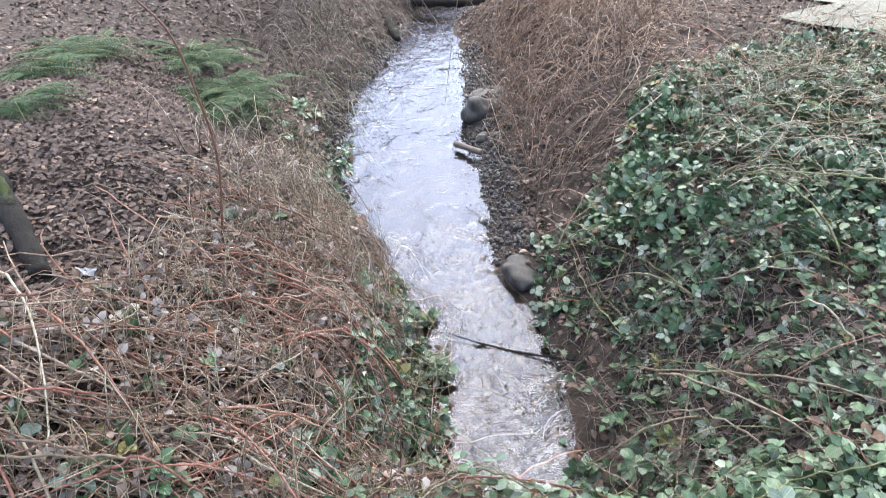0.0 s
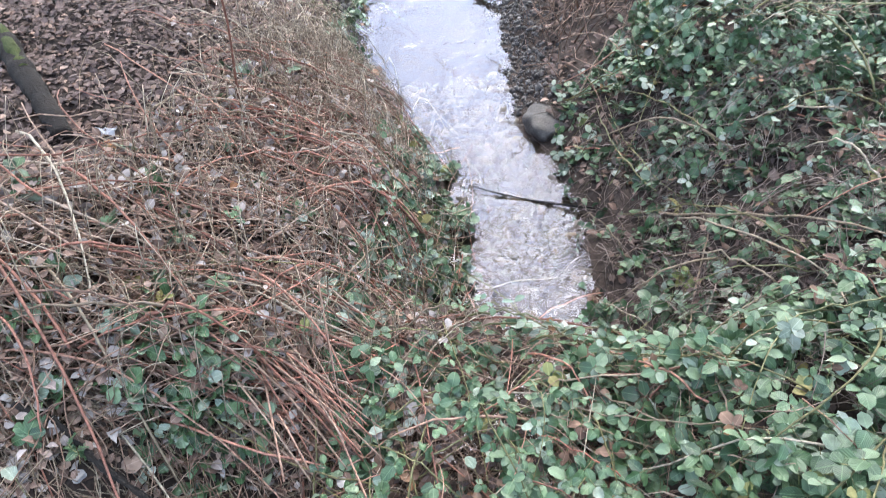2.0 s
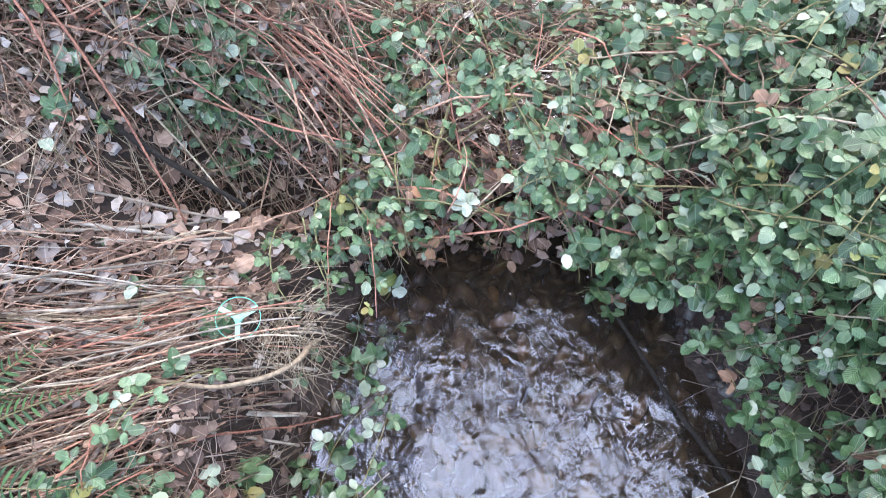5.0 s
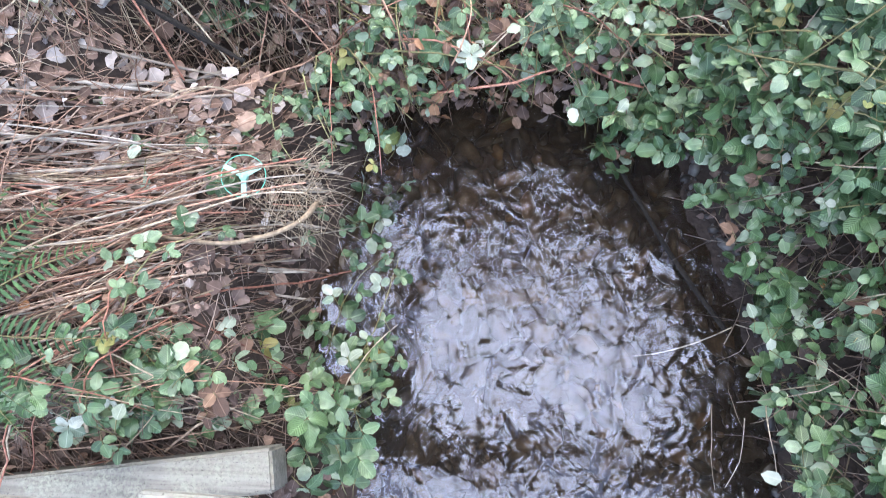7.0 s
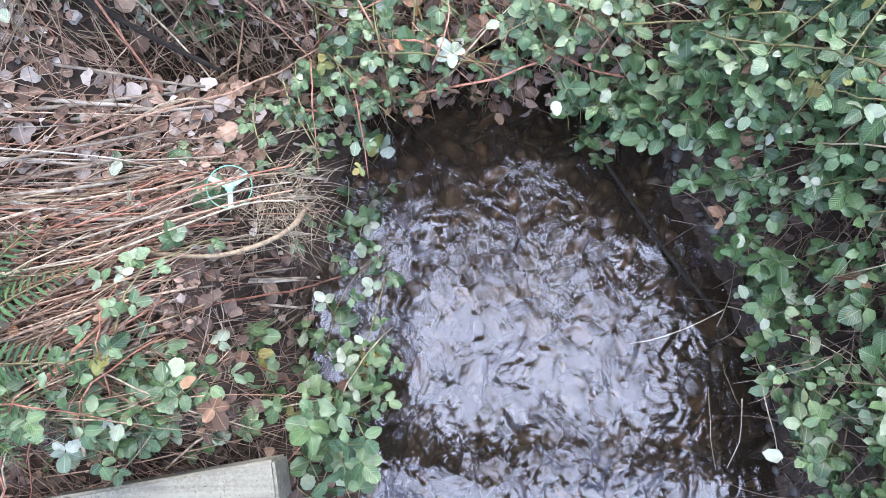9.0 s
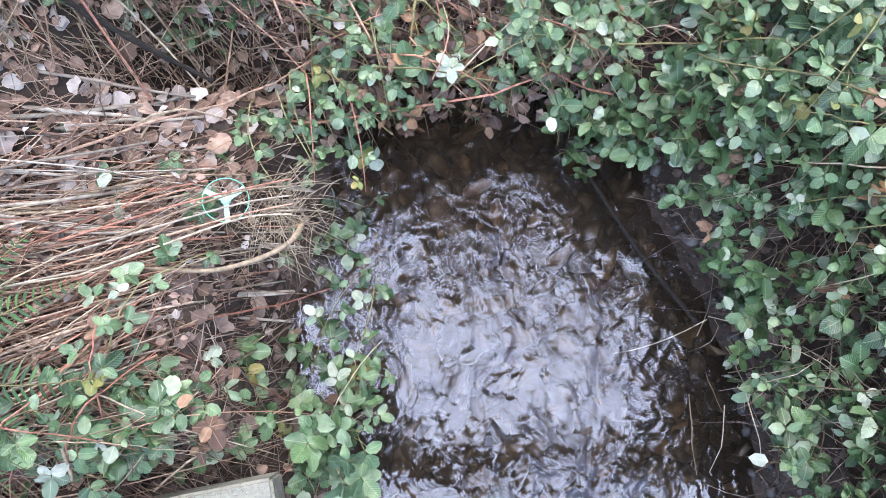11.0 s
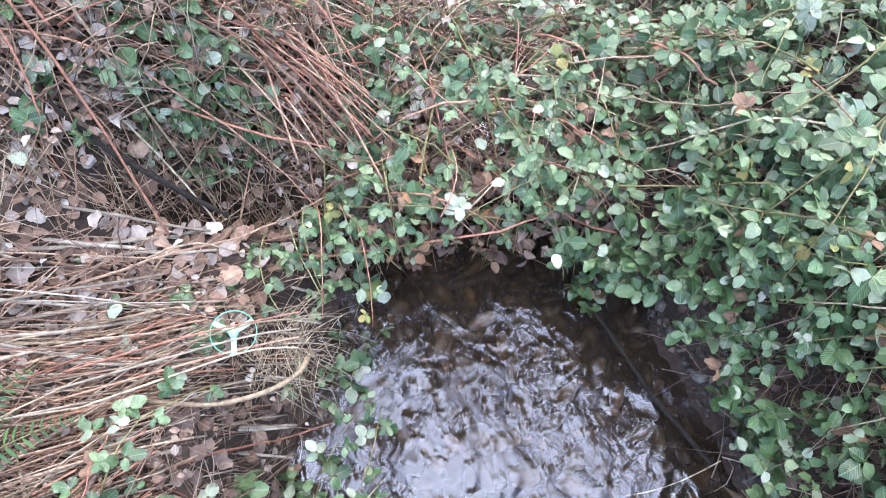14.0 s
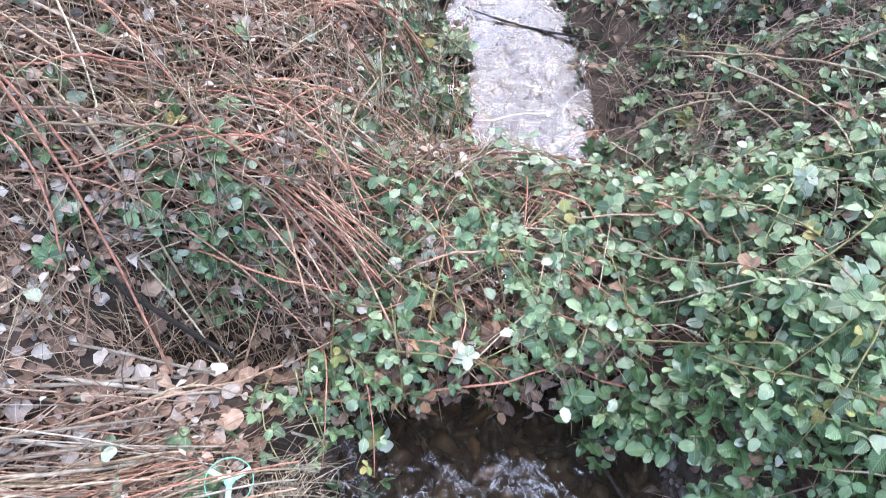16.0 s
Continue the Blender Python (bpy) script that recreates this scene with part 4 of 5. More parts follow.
LEFT_NEAR = [(-0.36, 0.0), (-0.34, 0.3), (-0.5, 0.5), (-1.8, 0.62), (-1.8, -0.5), (-0.5, -0.35)]
LEFT_LEAFY = [(-1.3, -0.26), (-0.48, -0.17), (-0.40, -0.30), (-0.30, -0.30), (-0.24, -0.16), (-0.34, 0.0), (-0.45, 0.07), (-0.72, 0.02), (-0.85, -0.10), (-1.3, -0.12)]
x, y = scatter(LEFT_LEAFY, 1150, lambda x, y: 0.08 + 0.92 * patchy(x, y, 0.16, 23, 0.05))
x2, y2 = scatter([(-0.62, 0.36), (-0.4, 0.2), (-0.28, 0.3), (-0.2, 0.42), (-0.3, 0.62), (-0.55, 0.6)], 430, lambda x, y: patchy(x, y, 0.1, 29, 0.0))
fresh = lay_leaves(*scatter([(-0.41, -0.32), (-0.27, -0.30), (-0.24, -0.15), (-0.36, -0.10)], 1000), (0.030, 0.048), (0.98, 0.02, 0, 0), drop=0.14, height=lambda x, y: 0.36 + 0.05 * lumps(x, y, 0.08, 3))
x3, y3 = scatter(LEFT_NEAR, 50)
x, y = np.concatenate([x, x2, x3]), np.concatenate([y, y2, y3])


def flattened(count):
    """Long straight dead canes, pressed down by floods, that run together towards the water's edge."""
    out = []
    for k in range(count):
        v = rng.uniform()
        a = np.array([rng.uniform(-1.5, -0.85), -0.22 + 0.60 * v + rng.normal(0, 0.04)])
        b = np.array([-0.43 + rng.normal(0, 0.06) - 0.15 * abs(v - 0.6), 0.13 + 0.26 * v + rng.normal(0, 0.05)])
        t = np.linspace(rng.uniform(0, 0.35), rng.uniform(0.7, 1.0), 10)[:, None]
        q = a + (b - a) * t + np.array([-(b - a)[1], (b - a)[0]]) * rng.normal(0, 0.05) * np.sin(np.pi * t)
        z = np.convolve(np.pad(canopy_z(q[:, 0], q[:, 1]), 3, mode="edge"), np.ones(7) / 7, "valid") - rng.uniform(-0.015, 0.05) + rng.normal(0, 0.012) * t[:, 0]
        r = rng.choice([0.0014, 0.002, 0.003, 0.004], p=[0.35, 0.35, 0.2, 0.1])
        out.append((np.column_stack([q, z]), r, r * 0.6, (CANE_BLEACHED, CANE_STRAW, TWIG, CANE_RED)[int(rng.choice(4, p=[0.18, 0.24, 0.34, 0.24]))]))
    return out


shoot_canes, shoot_leaves = leafy_shoots(LEFT_LEAFY, 17, (0.18, 0.36), 0.6, 0.8, (0.028, 0.045), (0.92, 0.05, 0.01, 0.02), 0.045, (0.0014, 0.0024), keep=lambda x, y: (x < -0.22) & (y > -0.2 + 0.1 * (x + 0.5)))
bush("bramble_bush", "flattened straw-coloured bramble canes with fresh green leaves", (-0.8, 0.1, 0.3),
     shoot_canes + flattened(115) + cane_set(LEFT_NEAR, 100, (0.2, 0.7), 0.35, 0.35, (0.0014, 0.0032), [CANE_STRAW, CANE_RED, TWIG, TWIG_GREY], [0.32, 0.18, 0.3, 0.2], 0.05, 0.05, 0.4, keep=lambda x, y: (off_hollow(x, y) > 0.4) & (x < np.interp(y, BANK_Y, BANK_L) + 0.06 + 0.05 * np.sin(40 * y))),
     lay_leaves(x, y, (0.027, 0.045), (0.86, 0.08, 0.01, 0.05), drop=0.07) + fresh + shoot_leaves
     + single([(-0.72, 0.34, 0.07), (-0.75, 0.35, 0.05), (-0.44, 0.05, 0.06), (-0.43, 0.02, 0.045), (-0.84, -0.09, 0.043), (-0.69, -0.13, 0.048), (-0.61, 0.23, 0.045), (-0.86, 0.61, 0.060)], "pale") + single([(-0.83, 0.46, 0.045), (-0.58, -0.08, 0.05)], "brown"))


STRIP = [(0.02, 1.3), (0.02, 2.2), (-0.05, 2.34), (-0.2, 2.45), (-0.3, 2.25), (-0.22, 1.9), (-0.28, 1.5), (-0.34, 1.25)]
x, y = scatter(STRIP, 2000, lambda x, y: 0.15 + 0.85 * patchy(x, y, 0.12, 37, -0.1))
x2, y2 = scatter([(-0.40, 2.85), (-0.5, 2.75), (-0.72, 3.5), (-0.8, 4.3), (-0.60, 4.2), (-0.50, 3.4)], 620, lambda x, y: 0.1 + patchy(x, y, 0.15, 41, 0.1))
x, y = np.concatenate([x, x2]), np.concatenate([y, y2])
bush("bramble_bush", "low bramble with small pale green leaves along the water's edge", (-0.15, 1.8, 0.1),
     cane_set(STRIP, 40, (0.2, 0.5), 1.2, 0.6, (0.0016, 0.003), [CANE_GREEN, CANE_RED, TWIG], [0.4, 0.3, 0.3], 0.03, 0.05, keep=lambda x, y: x < 0.05),
     lay_leaves(x, y, (0.025, 0.044), (0.74, 0.20, 0.02, 0.04), drop=0.06)
     + lay_leaves(*scatter([(-1.0, 3.6), (-0.82, 3.7), (-0.85, 4.5), (-1.02, 4.5)], 110), (0.05, 0.07), drop=0.02, tilt=25))


# ---- bare thickets further up the stream ----
def arching(x, y, heading, length, rise, n=10):
    t = np.linspace(0, 1, n)
    px, py = x + np.cos(heading) * length * t, y + np.sin(heading) * length * t
    z0 = float(ground_z(x, y))
    pz = z0 + rise * np.sin(np.pi * np.clip(t * 0.9, 0, 1)) + t * (float(ground_z(px[-1], py[-1])) - z0)
    j = rng.normal(0, 0.012, (n, 3)).cumsum(0) * 0.5
    return np.stack([px, py, np.maximum(pz, 0.01)], 1) + j * t[:, None]


def thicket(name, label, at, poly, count, length, rise, heading, turn, radius, mt, twigs=900, twig_len=(0.1, 0.35)):
    base = empty(name, at, label, "shrub", "bare shrubs upstream")
    p = np.array(poly)
    made = 0
    while made < count:
        x, y = rng.uniform(p.min(0), p.max(0))
        if not inside(poly, np.array([x]), np.array([y]))[0]:
            continue
        r = rng.uniform(*radius)
        q = arching(x, y, heading + rng.normal(0, turn), rng.uniform(*length), rng.uniform(*rise))
        if np.any((q[:, 0] < np.interp(q[:, 1], BANK_Y, BANK_R) + 0.04) & (q[:, 0] > np.interp(q[:, 1], BANK_Y, BANK_L) - 0.04) & (q[:, 1] < 7.6)):
            continue
        s = Soup()
        s.add(*tube(q, r, r * 0.35, 4, 0.05))
        child_mesh("stem", s.mesh("stem", mt), base)
        made += 1
    x, y = scatter(poly, twigs)
    s = Soup()
    for a, b in zip(x, y):
        L = rng.uniform(*twig_len)
        q = arching(a, b, heading + rng.normal(0, 1.1), L, rng.uniform(0.05, rise[1] * 0.8), 6)
        q[:, 2] += rng.uniform(0, 0.18)
        s.add(*tube(q, 0.003, 0.0012, 3))
    child_mesh("twigs", s.mesh("twigs", mt), base, kind="stuff")
    return base


thicket("bare_shrub", "leafless brown shrub arching over the gravel bank", (0.9, 4.2, 0.3), [(0.42, 2.95), (0.42, 6.5), (1.2, 8.0), (2.4, 6.5), (1.4, 4.5), (1.1, 3.5)],
        120, (0.4, 1.1), (0.12, 0.40), 3.4, 1.2, (0.003, 0.007), TWIG, 30)
thicket("bare_shrub", "leafless grey shrub on the far bank", (0.5, 8.6, 0.2), [(-1.2, 7.6), (0.6, 8.2), (3.2, 7.2), (3.2, 10), (-1.2, 10)], 120, (0.6, 1.5), (0.2, 0.5), 4.2, 0.9, (0.003, 0.006), TWIG_GREY, 130, (0.2, 0.6))
thicket("bare_shrub", "mossy leafless shrub above the stream", (-1.0, 5.0, 0.6), [(-1.7, 5.0), (-0.95, 4.6), (-0.8, 6.2), (-1.0, 7.5), (-2.2, 7.0)], 60, (0.3, 0.7), (0.12, 0.3), 5.6, 1.0, (0.003, 0.007), TWIG_GREY, 60)

# trailing grass on the bank's lip
s = Soup()
x, y = scatter([(-0.72, 3.2), (-0.62, 4.2), (-0.68, 6.4), (-1.3, 6.6), (-1.1, 3.4)], 90, lambda x, y: 0.25 + 0.75 * patchy(x, y, 0.3, 31, 0))
for a, b in zip(x, y):
    q = arching(a, b, rng.normal(-0.5, 0.7), rng.uniform(0.15, 0.4), rng.uniform(0.08, 0.25), 6)
    s.add(*tube(q, 0.003, 0.001, 3))
tagged(new("trailing_grass", s.mesh("trailing_grass", GRASS)), "pale green trailing grass hanging over the muddy bank", "grass", kind="stuff")


# ---- pale gravel path beyond the brambles ----
px, py = np.meshgrid(np.linspace(0, 1, 30), np.linspace(-1, 1, 9))
path_x = 2.9 + 0.35 * np.sin(5 * py) + 6.0 * px
path_y = 5.65 + 0.1 * px + (0.80 + 0.05 * np.sin(9 * px)) * py
path_z = ground_z(path_x, path_y) + 0.030 - 0.05 * np.abs(py) ** 4
s = Soup()
s.add(np.stack([path_x.ravel(), path_y.ravel(), path_z.ravel()], 1), [[j * 30 + i, j * 30 + i + 1, (j + 1) * 30 + i + 1, (j + 1) * 30 + i] for j in range(8) for i in range(29)])
tagged(new("path", s.mesh("path", PALE_GRAVEL)), "pale trodden gravel path beyond the brambles", "path", kind="structure")


# ---- ferns ----
def frond_mesh(seed):
    r = np.random.default_rng(seed)
    s = Soup()
    n = 24
    t = np.linspace(0, 1, n)
    rib = np.stack([t, 0.06 * r.normal() * t ** 2, 0.36 * t - 0.60 * t ** 2], 1)
    s.add(*tube(rib, 0.008, 0.003, 3), 1)
    for i in range(2, n):
        w = 0.13 * math.sin(math.pi * min(1, 0.12 + 0.9 * t[i])) ** 0.8 + 0.01
        for side in (-1, 1):
            v, f, uv = leaflet(w, 0.20 if w > 0.06 else 0.3, 0.1, 0.3, 0, 4)
            c, q = math.cos(side * 1.2), math.sin(side * 1.2)
            s.add(np.stack([v[:, 0] * c - v[:, 1] * q, v[:, 0] * q + v[:, 1] * c, v[:, 2] - 0.15 * v[:, 0]], 1) + rib[i], f, 0, uv)
    return s.mesh("frond", [FERN, CANE_GREEN])


FRONDS = [frond_mesh(k) for k in range(3)]


def fern(at, fronds, length, label, toward=None, spread_deg=150, rise=0.3, patch=0.0):
    base = empty("sword_fern", at, label, "fern", "ferns on the bank")
    for k in range(fronds):
        a = rng.uniform(0, 360) if toward is None else toward + rng.uniform(-0.5, 0.5) * spread_deg
        part("frond", FRONDS[k % 3], base, "", Matrix.LocRotScale((rng.normal(0, patch), rng.normal(0, patch), 0.01 + 0.5 * patch * rng.uniform()), Euler((radians(rng.normal(0, 12)), radians(rng.uniform(-40, 5) * rise), radians(a))), Vector((1, 1, 1)) * length * rng.uniform(0.75, 1.15)))


def on_ground(x, y, up=0.0):
    return (x, y, float(ground_z(x, y)) + up)


fern(on_ground(-2.05, 3.85), 44, 0.33, "bright green sword fern on the leaf-covered slope", -40, 280, 0.5, 0.08)
fern(on_ground(-1.55, 4.25), 48, 0.36, "green sword fern at the top of the slope", -50, 300, 0.5, 0.10)
fern(on_ground(-1.28, 3.75), 70, 0.38, "bushy green sword fern above the stream", -60, 300, 0.5, 0.12)
fern(on_ground(-1.66, 2.55), 22, 0.30, "dark green fern beside the mossy log", -40, 260, 0.4, 0.05)
fern(on_ground(-2.0, 3.15), 22, 0.34, "dark green fern among leaf litter", -30, 260, 0.4, 0.06)
fern(on_ground(-0.98, 0.0, 0.12), 14, 0.27, "dark fern half hidden under dry canes", 10, 220)


# ---- logs, branches and single stems ----
def stem(name, label, path, r0, r1, mt, sides=8, category="branch", knots=0.1, n=24, parent=None):
    p = np.array(path, float)
    t = np.linspace(0, len(p) - 1, n)
    i = np.clip(t.astype(int), 0, len(p) - 2)
    f = (t - i)[:, None]
    a, b, c, d = p[np.maximum(i - 1, 0)], p[i], p[i + 1], p[np.minimum(i + 2, len(p) - 1)]
    q = 0.5 * (2 * b + (c - a) * f + (2 * a - 5 * b + 4 * c - d) * f ** 2 + (3 * b - a - 3 * c + d) * f ** 3)
    s = Soup()
    s.add(*tube(q, r0, r1, sides, knots))
    if parent:
        return child_mesh(name, s.mesh(name, mt), parent, label)
    return tagged(new(name, s.mesh(name, mt)), label, category)


log = empty("mossy_log", (-1.2, 1.7, 0.8), "dark leaning log with green moss on its upper side", "log")
trunk_line = [(x, y, float(ground_z(x, y)) + up) for x, y, up in ((-1.06, 1.50, 0.012), (-1.22, 1.70, 0.02), (-1.44, 1.95, 0.03), (-2.0, 2.45, 0.06))]
stem("log", "", trunk_line, 0.027, 0.042, BARK, 16, "log", 0.12, 40, log)
stem("moss", "yellow-green moss", [(x - 0.01, y + 0.02, z + 0.026) for x, y, z in trunk_line[1:]], 0.014, 0.028, MOSS, 12, "moss", 0.35, 34, log)
stem("hanging_twig", "thin bare twig hanging over the stream", [(-0.13, 3.2, 1.30), (-0.11, 3.2, 1.15), (-0.035, 3.2, 1.03), (0.045, 3.2, 0.91)], 0.003, 0.001, TWIG_GREY, 5)
stem("hanging_twig", "thin bare twig hanging over the stream", [(0.075, 3.0, 1.27), (0.04, 3.0, 0.99), (0.01, 3.0, 0.71)], 0.002, 0.0008, TWIG_GREY, 5)
stem("stick", "short broken stick lying on the gravel", [(0.08, 4.10, 0.035), (0.15, 4.03, 0.04), (0.24, 3.93, 0.05)], 0.021, 0.018, TWIG_GREY, 9, "stick")
stem("branch", "thin dark branch lying across the stream", [(0.02, 2.20, 0.02), (0.15, 2.15, 0.008), (0.33, 2.09, 0.006), (0.56, 2.00, 0.04)], 0.0026, 0.005, BARK, 7, "branch", 0.3)
stem("branch", "dark wet branch at the water's edge", [(0.30, 0.47, 0.06), (0.37, 0.36, 0.035), (0.45, 0.22, 0.03), (0.56, 0.05, 0.05)], 0.005, 0.007, BARK, 7)
stem("root", "gnarled dark root along the crevice's edge", [(-0.91, 0.75, 0.64), (-0.83, 0.73, 0.61), (-0.75, 0.68, 0.53), (-0.66, 0.64, 0.45), (-0.55, 0.60, 0.36)], 0.009, 0.005, BARK, 9, "root", 0.4, 30)
stem("driftwood", "dark driftwood log jutting from the bank", [(-0.85, 7.4, 0.18), (-0.6, 7.0, 0.12), (-0.42, 6.55, 0.04)], 0.07, 0.03, BARK, 9, "log", 0.3)
stem("driftwood", "dark driftwood log lying across the stream", [(-0.6, 7.9, 0.08), (-0.1, 7.75, 0.12), (0.4, 7.9, 0.10), (0.9, 8.2, 0.2)], 0.06, 0.04, BARK, 9, "log", 0.3)
stem("sapling", "thin dark leafless sapling stem leaning over the slope", [(-0.70, 1.85, 0.52), (-0.69, 1.85, 0.70), (-0.661, 1.85, 0.959), (-0.688, 1.85, 1.164), (-0.726, 1.85, 1.318), (-0.80, 1.85, 1.41), (-0.9, 1.86, 1.5)], 0.0045, 0.0022, CANE_RED, 6, "sapling")
stem("cane", "thick pale bramble cane bent over the water's edge", [(-0.72, 0.20, 0.42), (-0.55, 0.18, 0.43), (-0.47, 0.19, 0.43), (-0.41, 0.21, 0.43), (-0.37, 0.24, 0.42), (-0.36, 0.28, 0.38), (-0.37, 0.31, 0.28)], 0.0042, 0.0062, CANE_STRAW, 9)
stem("dead_stalk", "grey dead stalk leaning across the flattened canes", [(-0.71, 0.10, 0.44), (-0.75, 0.0, 0.45), (-0.80, -0.12, 0.40)], 0.005, 0.004, TWIG_GREY, 8, "stalk")
stem("cane", "pale cane bent down beside the fern", [(-0.92, 0.14, 0.42), (-0.85, 0.06, 0.46), (-0.82, -0.05, 0.45), (-0.80, -0.2, 0.38)], 0.0045, 0.0035, CANE_STRAW, 8)

# ---- green throwing ring ----
ring = empty("toy_ring", (-0.50, 0.318, 0.435), "green plastic toy flying ring with three spokes among dry canes", "toy")
ring.rotation_euler = (radians(-9), radians(6), radians(-55))
s = Soup()
th = np.linspace(0, 2 * np.pi, 49)
s.add(*tube(np.stack([0.044 * np.cos(th), 0.044 * np.sin(th), 0 * th], 1), 0.0010, 0.0010, 8))
part("rim", s.mesh("rim", GREEN_PLASTIC), ring)
for k in range(3):
    bm = bmesh.new()
    bmesh.ops.create_cube(bm, size=1.0, matrix=Matrix.Rotation(radians(90 + 120 * k), 4, "Z") @ pose(0.022, 0, 0, 14, 0, 0) @ Matrix.Diagonal((0.044, 0.0105, 0.0025, 1)))
    bmesh.ops.bevel(bm, geom=bm.edges[:], offset=0.001, segments=2, affect="EDGES")
    me = bpy.data.meshes.new("spoke")
    bm.to_mesh(me)
    bm.free()
    me.materials.append(MINT_PLASTIC)
    part("spoke", me, ring)
s = Soup()
s.add(*tube([(0, 0, -0.006), (0, 0, 0.007)], 0.010, 0.009, 16))
part("hub", s.mesh("hub", MINT_PLASTIC), ring)


for k in range(5):
    a, b = -0.80 + rng.normal(0, 0.06), 0.185 + 0.018 * k
    stem("cane", "dry bramble cane lying over the toy ring", [(a, b - 0.01, 0.45), (-0.60, b + 0.045, 0.462 + rng.normal(0, 0.006)), (-0.46, b + 0.085 + rng.normal(0, 0.01), 0.462), (-0.37, b + 0.11 + rng.normal(0, 0.02), 0.44)],
         0.0024, 0.0016, (CANE_STRAW, CANE_RED, CANE_BLEACHED)[k % 3], 5)

# bleached hollow stalks in the shade of the canes
for k in range(34):
    a, b = rng.uniform(-1.25, -0.62), rng.uniform(0.08, 0.62)
    L, h = rng.uniform(0.25, 0.6), rng.normal(0.02, 0.09)
    p = trail(a, b, h, L, -0.012, 0.01, 0.1, 7, ground_z)
    p = p[p[:, 0] < np.interp(p[:, 1], BANK_Y, BANK_L) + 0.03]
    if len(p) > 3:
        stem("dead_stalk", "bleached hollow dead stalk lying on the bank", p, rng.uniform(0.0035, 0.0055), 0.003, CANE_BLEACHED, 7, "stalk", 0.06, 14)

# frayed tuft of dry grass at the water's edge
s = Soup()
for k in range(170):
    a = rng.uniform(-2.6, 1.2)
    base_p = np.array([-0.42, 0.30, 0.40]) + rng.normal(0, 1, 3) * [0.05, 0.04, 0.015]
    L = rng.uniform(0.04, 0.14)
    t = np.linspace(0, 1, 5)[:, None]
    q = base_p + np.array([math.cos(a), math.sin(a), rng.uniform(0.0, 0.5)]) * L * t + np.array([0, 0, -0.07]) * t ** 2 + rng.normal(0, 0.006, 3) * t
    s.add(*tube(q, 0.0009, 0.0004, 3))
tagged(new("dry_grass_tuft", s.mesh("dry_grass_tuft", CANE_STRAW)), "frayed tuft of dry straw grass at the water's edge", "grass", kind="stuff")


# ---- scraps of rubbish ----
def scrap(name, label, at, size, mt, seed):
    r = np.random.default_rng(seed)
    s = Soup()
    n = 7
    u, v = np.meshgrid(np.linspace(-0.5, 0.5, n), np.linspace(-0.5, 0.5, n))
    z = 0.25 * lumps(u, v, 0.4, seed) + 0.05 * r.normal(0, 1, u.shape)
    top = np.stack([u.ravel() * size, v.ravel() * size * 0.6, z.ravel() * size], 1)
    f = [[j * n + i, j * n + i + 1, (j + 1) * n + i + 1, (j + 1) * n + i] for j in range(n - 1) for i in range(n - 1)]
    s.add(top + np.array(at), f)
    s.add(top + np.array(at) - [0, 0, 0.002], [q[::-1] for q in f])
    tagged(new(name, s.mesh(name, mt, False)), label, "rubbish")


scrap("paper_scrap", "crumpled scrap of white paper on the earth", on_ground(-0.985, 1.575, 0.02), 0.055, PAPER, 3)
scrap("wrapper", "crumpled orange wrapper on the earth", on_ground(-0.955, 1.54, 0.02), 0.055, ORANGE_SCRAP, 4)
scrap("paper_scrap", "white scrap caught at the stream's edge", on_ground(-0.82, 4.06, 0.03), 0.07, PAPER, 5)


# ---- footbridge under the camera ----
def timber(name, size, m, parent, label="", bevel=0.006, mt=TIMBER):
    bm = bmesh.new()
    bmesh.ops.create_cube(bm, size=1.0, matrix=Matrix.Diagonal((*size, 1)))
    bmesh.ops.bevel(bm, geom=bm.edges[:], offset=bevel, segments=2, affect="EDGES")
    me = bpy.data.meshes.new(name)
    bm.to_mesh(me)
    bm.free()
    me.materials.append(mt)
    for p in me.polygons:
        p.use_smooth = False
    return part(name, me, parent, label, m)


bridge = empty("footbridge", (0, -0.640, 0.0), "weathered wooden footbridge with wire netting on its deck", "bridge")
timber("plank", (3.6, 0.135, 0.035), pose(0.85, 0.262, 0.735, 0, 0, -2), bridge)
timber("edge_batten", (3.2, 0.026, 0.022), pose(1.12, 0.340, 0.771, 0, 0, -2), bridge, bevel=0.004)
timber("abutment_beam", (1.6, 0.088, 0.10), pose(-1.222, 0.265, 0.29, 0, 0, 7.9), bridge, bevel=0.006)
s = Soup()
for j in range(9):
    for i in range(110):
        x0, y0 = -0.48 + 0.026 * i + 0.013 * (j % 2), -0.32 - 0.018 * j
        if x0 < 2.4:
            for dx, dy in ((0.013, 0.009), (0.013, -0.009)):
                s.add(*tube([(x0, y0, 0.760), (x0 + dx * 0.5, y0 + dy * 0.5, 0.764), (x0 + dx, y0 + dy, 0.760)], 0.0011, 0.0011, 3))
child_mesh("wire_netting", s.mesh("wire_netting", WIRE), bridge, "galvanised wire netting", kind="stuff")


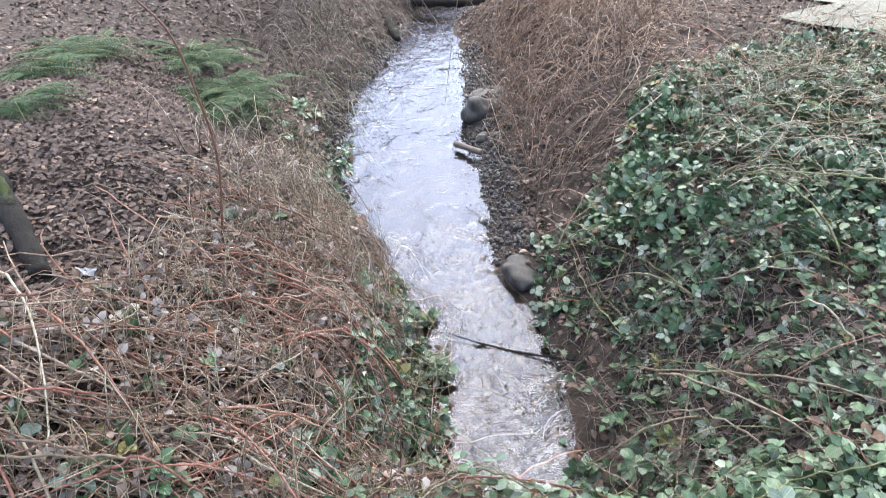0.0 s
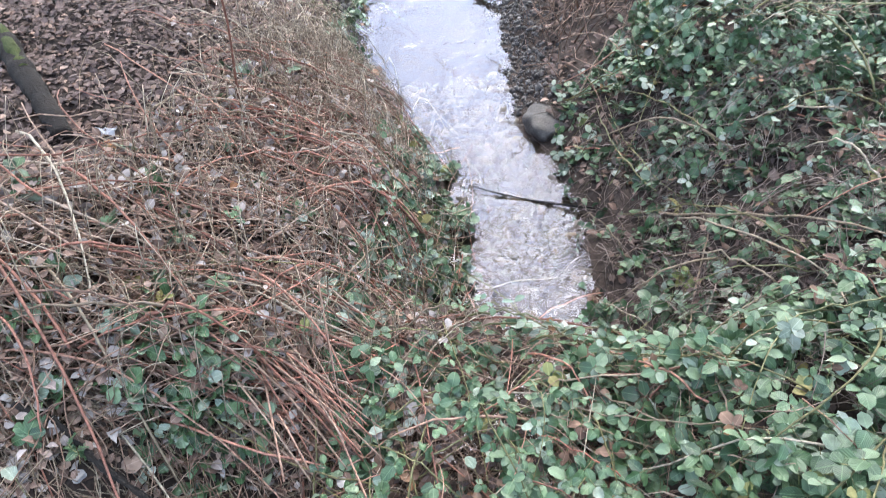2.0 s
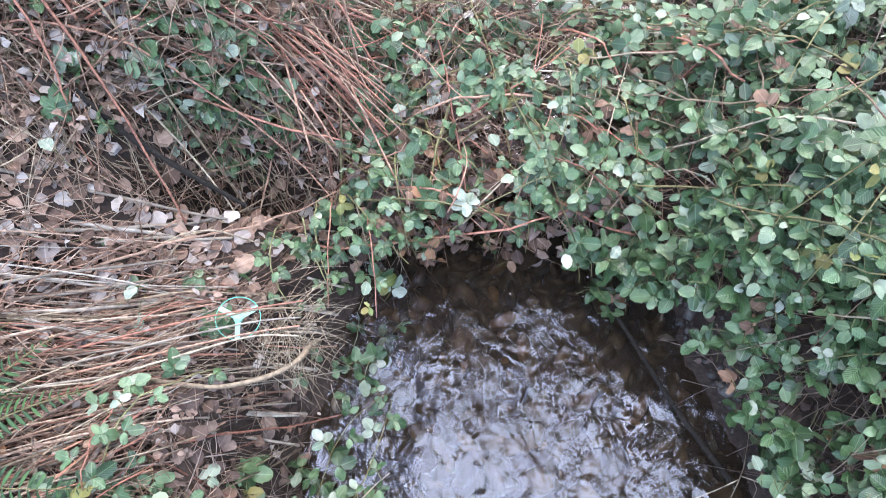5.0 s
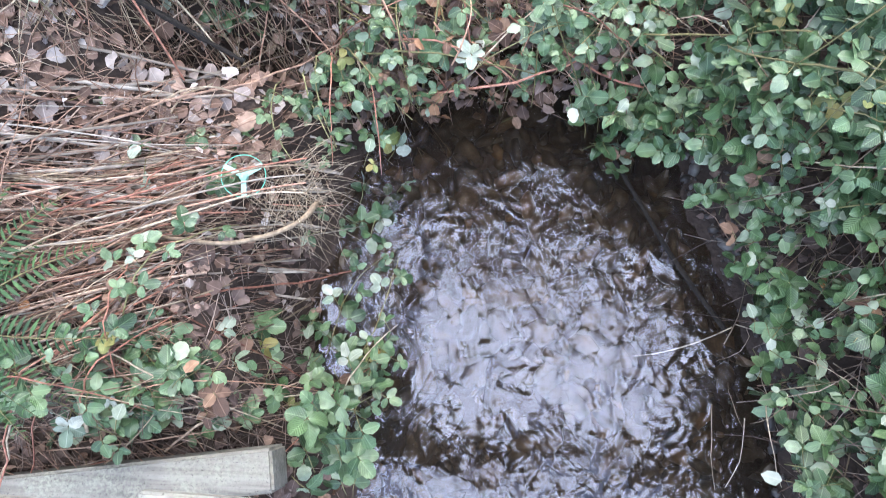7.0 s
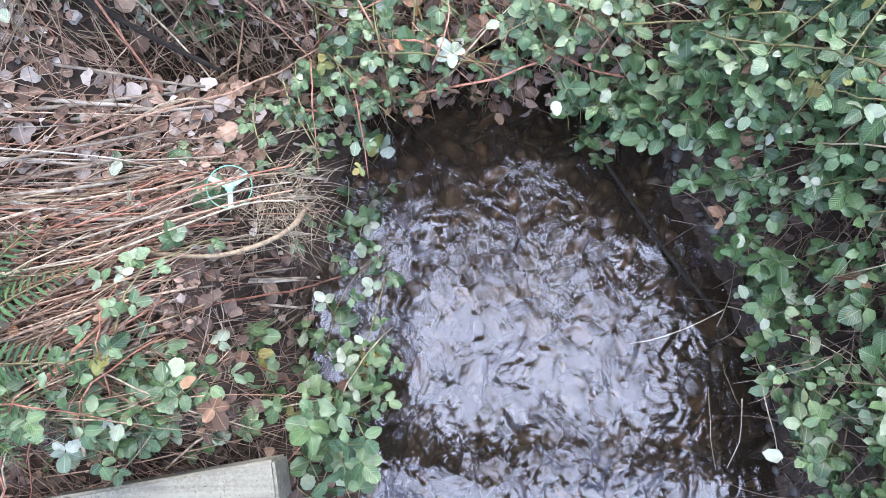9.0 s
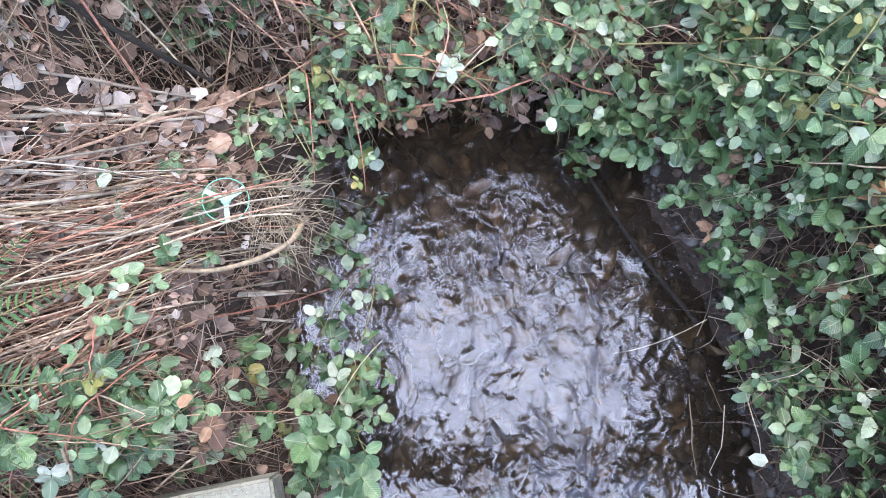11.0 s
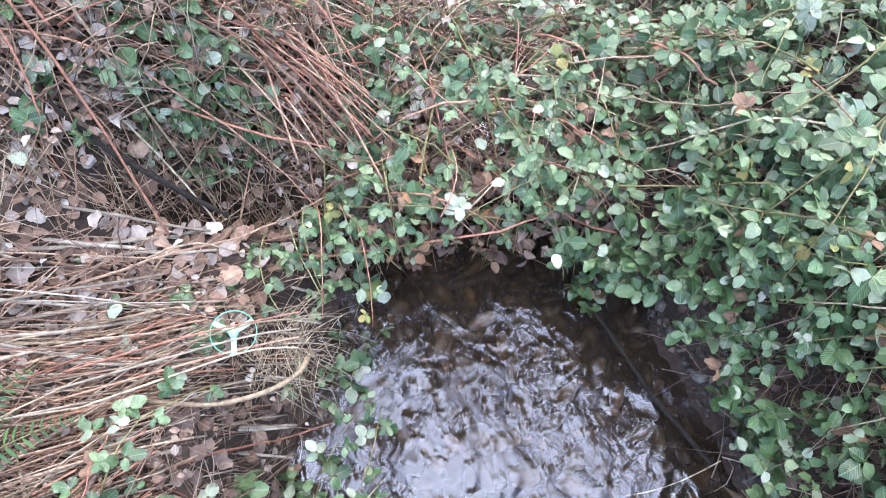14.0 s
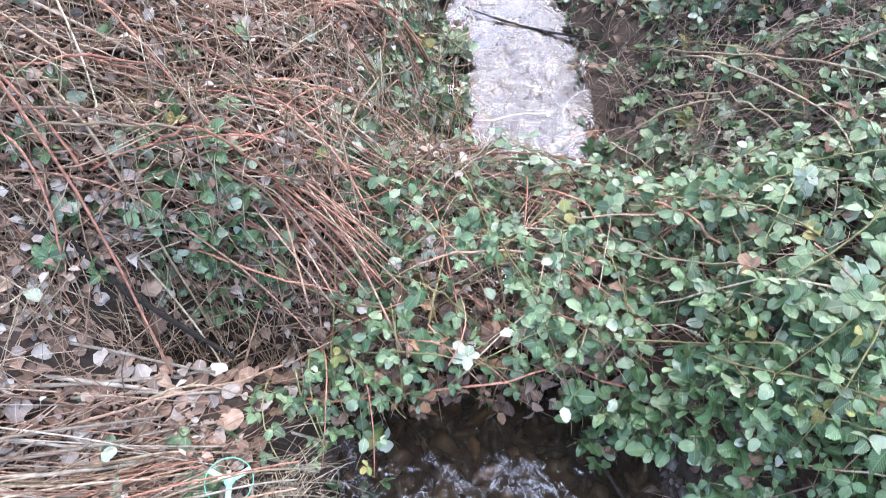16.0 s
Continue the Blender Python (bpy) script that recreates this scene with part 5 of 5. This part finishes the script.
# ---- bare trees out of view, added to darken and streak the mirrored sky ----
def unseen_bare_tree(at, height, lean, seed, label):
    r = np.random.default_rng(seed)
    base = empty("unseen_bare_tree", at, label, "tree", "bare trees round the bridge")
    top = np.array([lean[0], lean[1], height])

    def limb(p0, d, length, bend, n=7):
        t = np.linspace(0, 1, n)[:, None]
        side = r.normal(0, bend, 3)
        return p0 + d * length * t + side * length * t ** 2 + np.array([0, 0, 0.12]) * length * t ** 2

    trunk = np.array([[0, 0, -0.1], 0.25 * top + r.normal(0, 0.08, 3), 0.55 * top + r.normal(0, 0.12, 3), 0.8 * top, top])
    s = Soup()
    s.add(*tube(trunk, 0.16, 0.05, 10, 0.06))
    part("trunk", s.mesh("trunk", BARK), base)
    twig = Soup()
    for k in range(18):
        f = r.uniform(0.35, 1.0)
        p0 = np.array([np.interp(f, [0, 0.25, 0.55, 0.8, 1], trunk[:, c]) for c in range(3)])
        d = r.normal(0, 1, 3) * [1, 1, 0.25] + np.array([lean[0], lean[1], 0]) * 0.35 + [0, 0, 0.4]
        d /= np.linalg.norm(d)
        main = limb(p0, d, r.uniform(1.2, 2.6), 0.18)
        s = Soup()
        s.add(*tube(main, 0.035, 0.012, 6, 0.05))
        part("branch", s.mesh("branch", BARK), base)
        for j in range(9):
            q0 = main[r.integers(1, 7)]
            e = d + r.normal(0, 0.6, 3)
            e /= np.linalg.norm(e)
            second = limb(q0, e, r.uniform(0.5, 1.2), 0.2, 5)
            twig.add(*tube(second, 0.012, 0.005, 4))
            for i in range(5):
                g = e + r.normal(0, 0.7, 3)
                twig.add(*tube(limb(second[r.integers(1, 5)], g / np.linalg.norm(g), r.uniform(0.2, 0.6), 0.2, 4), 0.005, 0.002, 3))
    part("twigs", twig.mesh("twigs", BARK), base, kind="stuff")


for k, (tx, ty, hh, lean) in enumerate([(-4.6, 2.4, 7.5, (1.6, -0.6)), (5.0, 2.6, 7.0, (-1.6, -0.8)), (-4.8, 5.4, 6.6, (3.6, -0.5)), (5.6, 4.9, 7.2, (-4.2, 0.3)), (-3.9, 8.6, 6.4, (3.2, -0.9)), (4.6, 8.2, 6.2, (-3.6, -0.6))]):
    unseen_bare_tree(on_ground(tx, ty), hh, lean, 40 + k, "unseen tall leafless tree with dark bark, added to streak the mirrored sky")

# Unseen limb added as stand-in for the dark shape mirrored in the pool.
stem("overhanging_limb", "unseen crooked limb, stand-in for a dark shape mirrored in the pool", [(3.2, 1.1, 5.6), (1.6, 0.62, 4.0), (0.95, 0.48, 3.3), (0.50, 0.62, 3.1), (0.30, 0.66, 3.1), (0.05, 0.84, 3.15), (-0.05, 0.55, 3.0), (-0.16, 0.22, 3.05)], 0.19, 0.09, BARK, 10, "branch", 0.15)


# ---- unseen evergreen bough high over the stream, added to darken the near water's reflection ----
bough = empty("unseen_bough", (5.0, 2.6, 5.4), "unseen evergreen bough, added to darken the near water's reflection", "branch")
spine = np.array([(5.0, 2.6, 5.4), (3.4, 2.6, 5.3), (1.8, 2.3, 4.9), (0.4, 2.1, 4.6), (-0.8, 2.05, 4.4), (-1.7, 2.05, 4.3)])
s = Soup()
s.add(*tube(spine, 0.09, 0.02, 9, 0.06))
child_mesh("limb", s.mesh("limb", BARK), bough)
sprays, needles = Soup(), Soup()
for k in range(170):
    f = rng.uniform(1.9, 4.6)
    p0 = np.array([np.interp(f, range(6), spine[:, c]) for c in range(3)])
    a = (1 if rng.uniform() < 0.5 else -1) * rng.uniform(1.1, 1.9)
    L = rng.uniform(0.4, 1.1)
    t = np.linspace(0, 1, 7)[:, None]
    q = p0 + np.array([math.cos(a), math.sin(a), 0.05]) * L * t - np.array([0, 0, 0.25]) * t ** 2
    sprays.add(*tube(q, 0.010, 0.003, 4))
    for i in range(46):
        u = rng.uniform(0.1, 1)
        c = q[0] + (q[-1] - q[0]) * u - np.array([0, 0, 0.25]) * (u ** 2 - u)
        v, fc, uv = LITTER_SHAPES[rng.integers(5)]
        m = np.array(Euler((rng.normal(0, 0.5), rng.normal(0.2, 0.4), a + rng.choice([-1, 1]) * rng.uniform(0.4, 1.2))).to_matrix()) * rng.uniform(0.10, 0.2)
        needles.add((v * [1, 0.45, 1]) @ m.T + c, fc, 0, uv)
child_mesh("twigs", sprays.mesh("twigs", BARK), bough, kind="stuff")
child_mesh("foliage", needles.mesh("foliage", FERN), bough, kind="stuff")
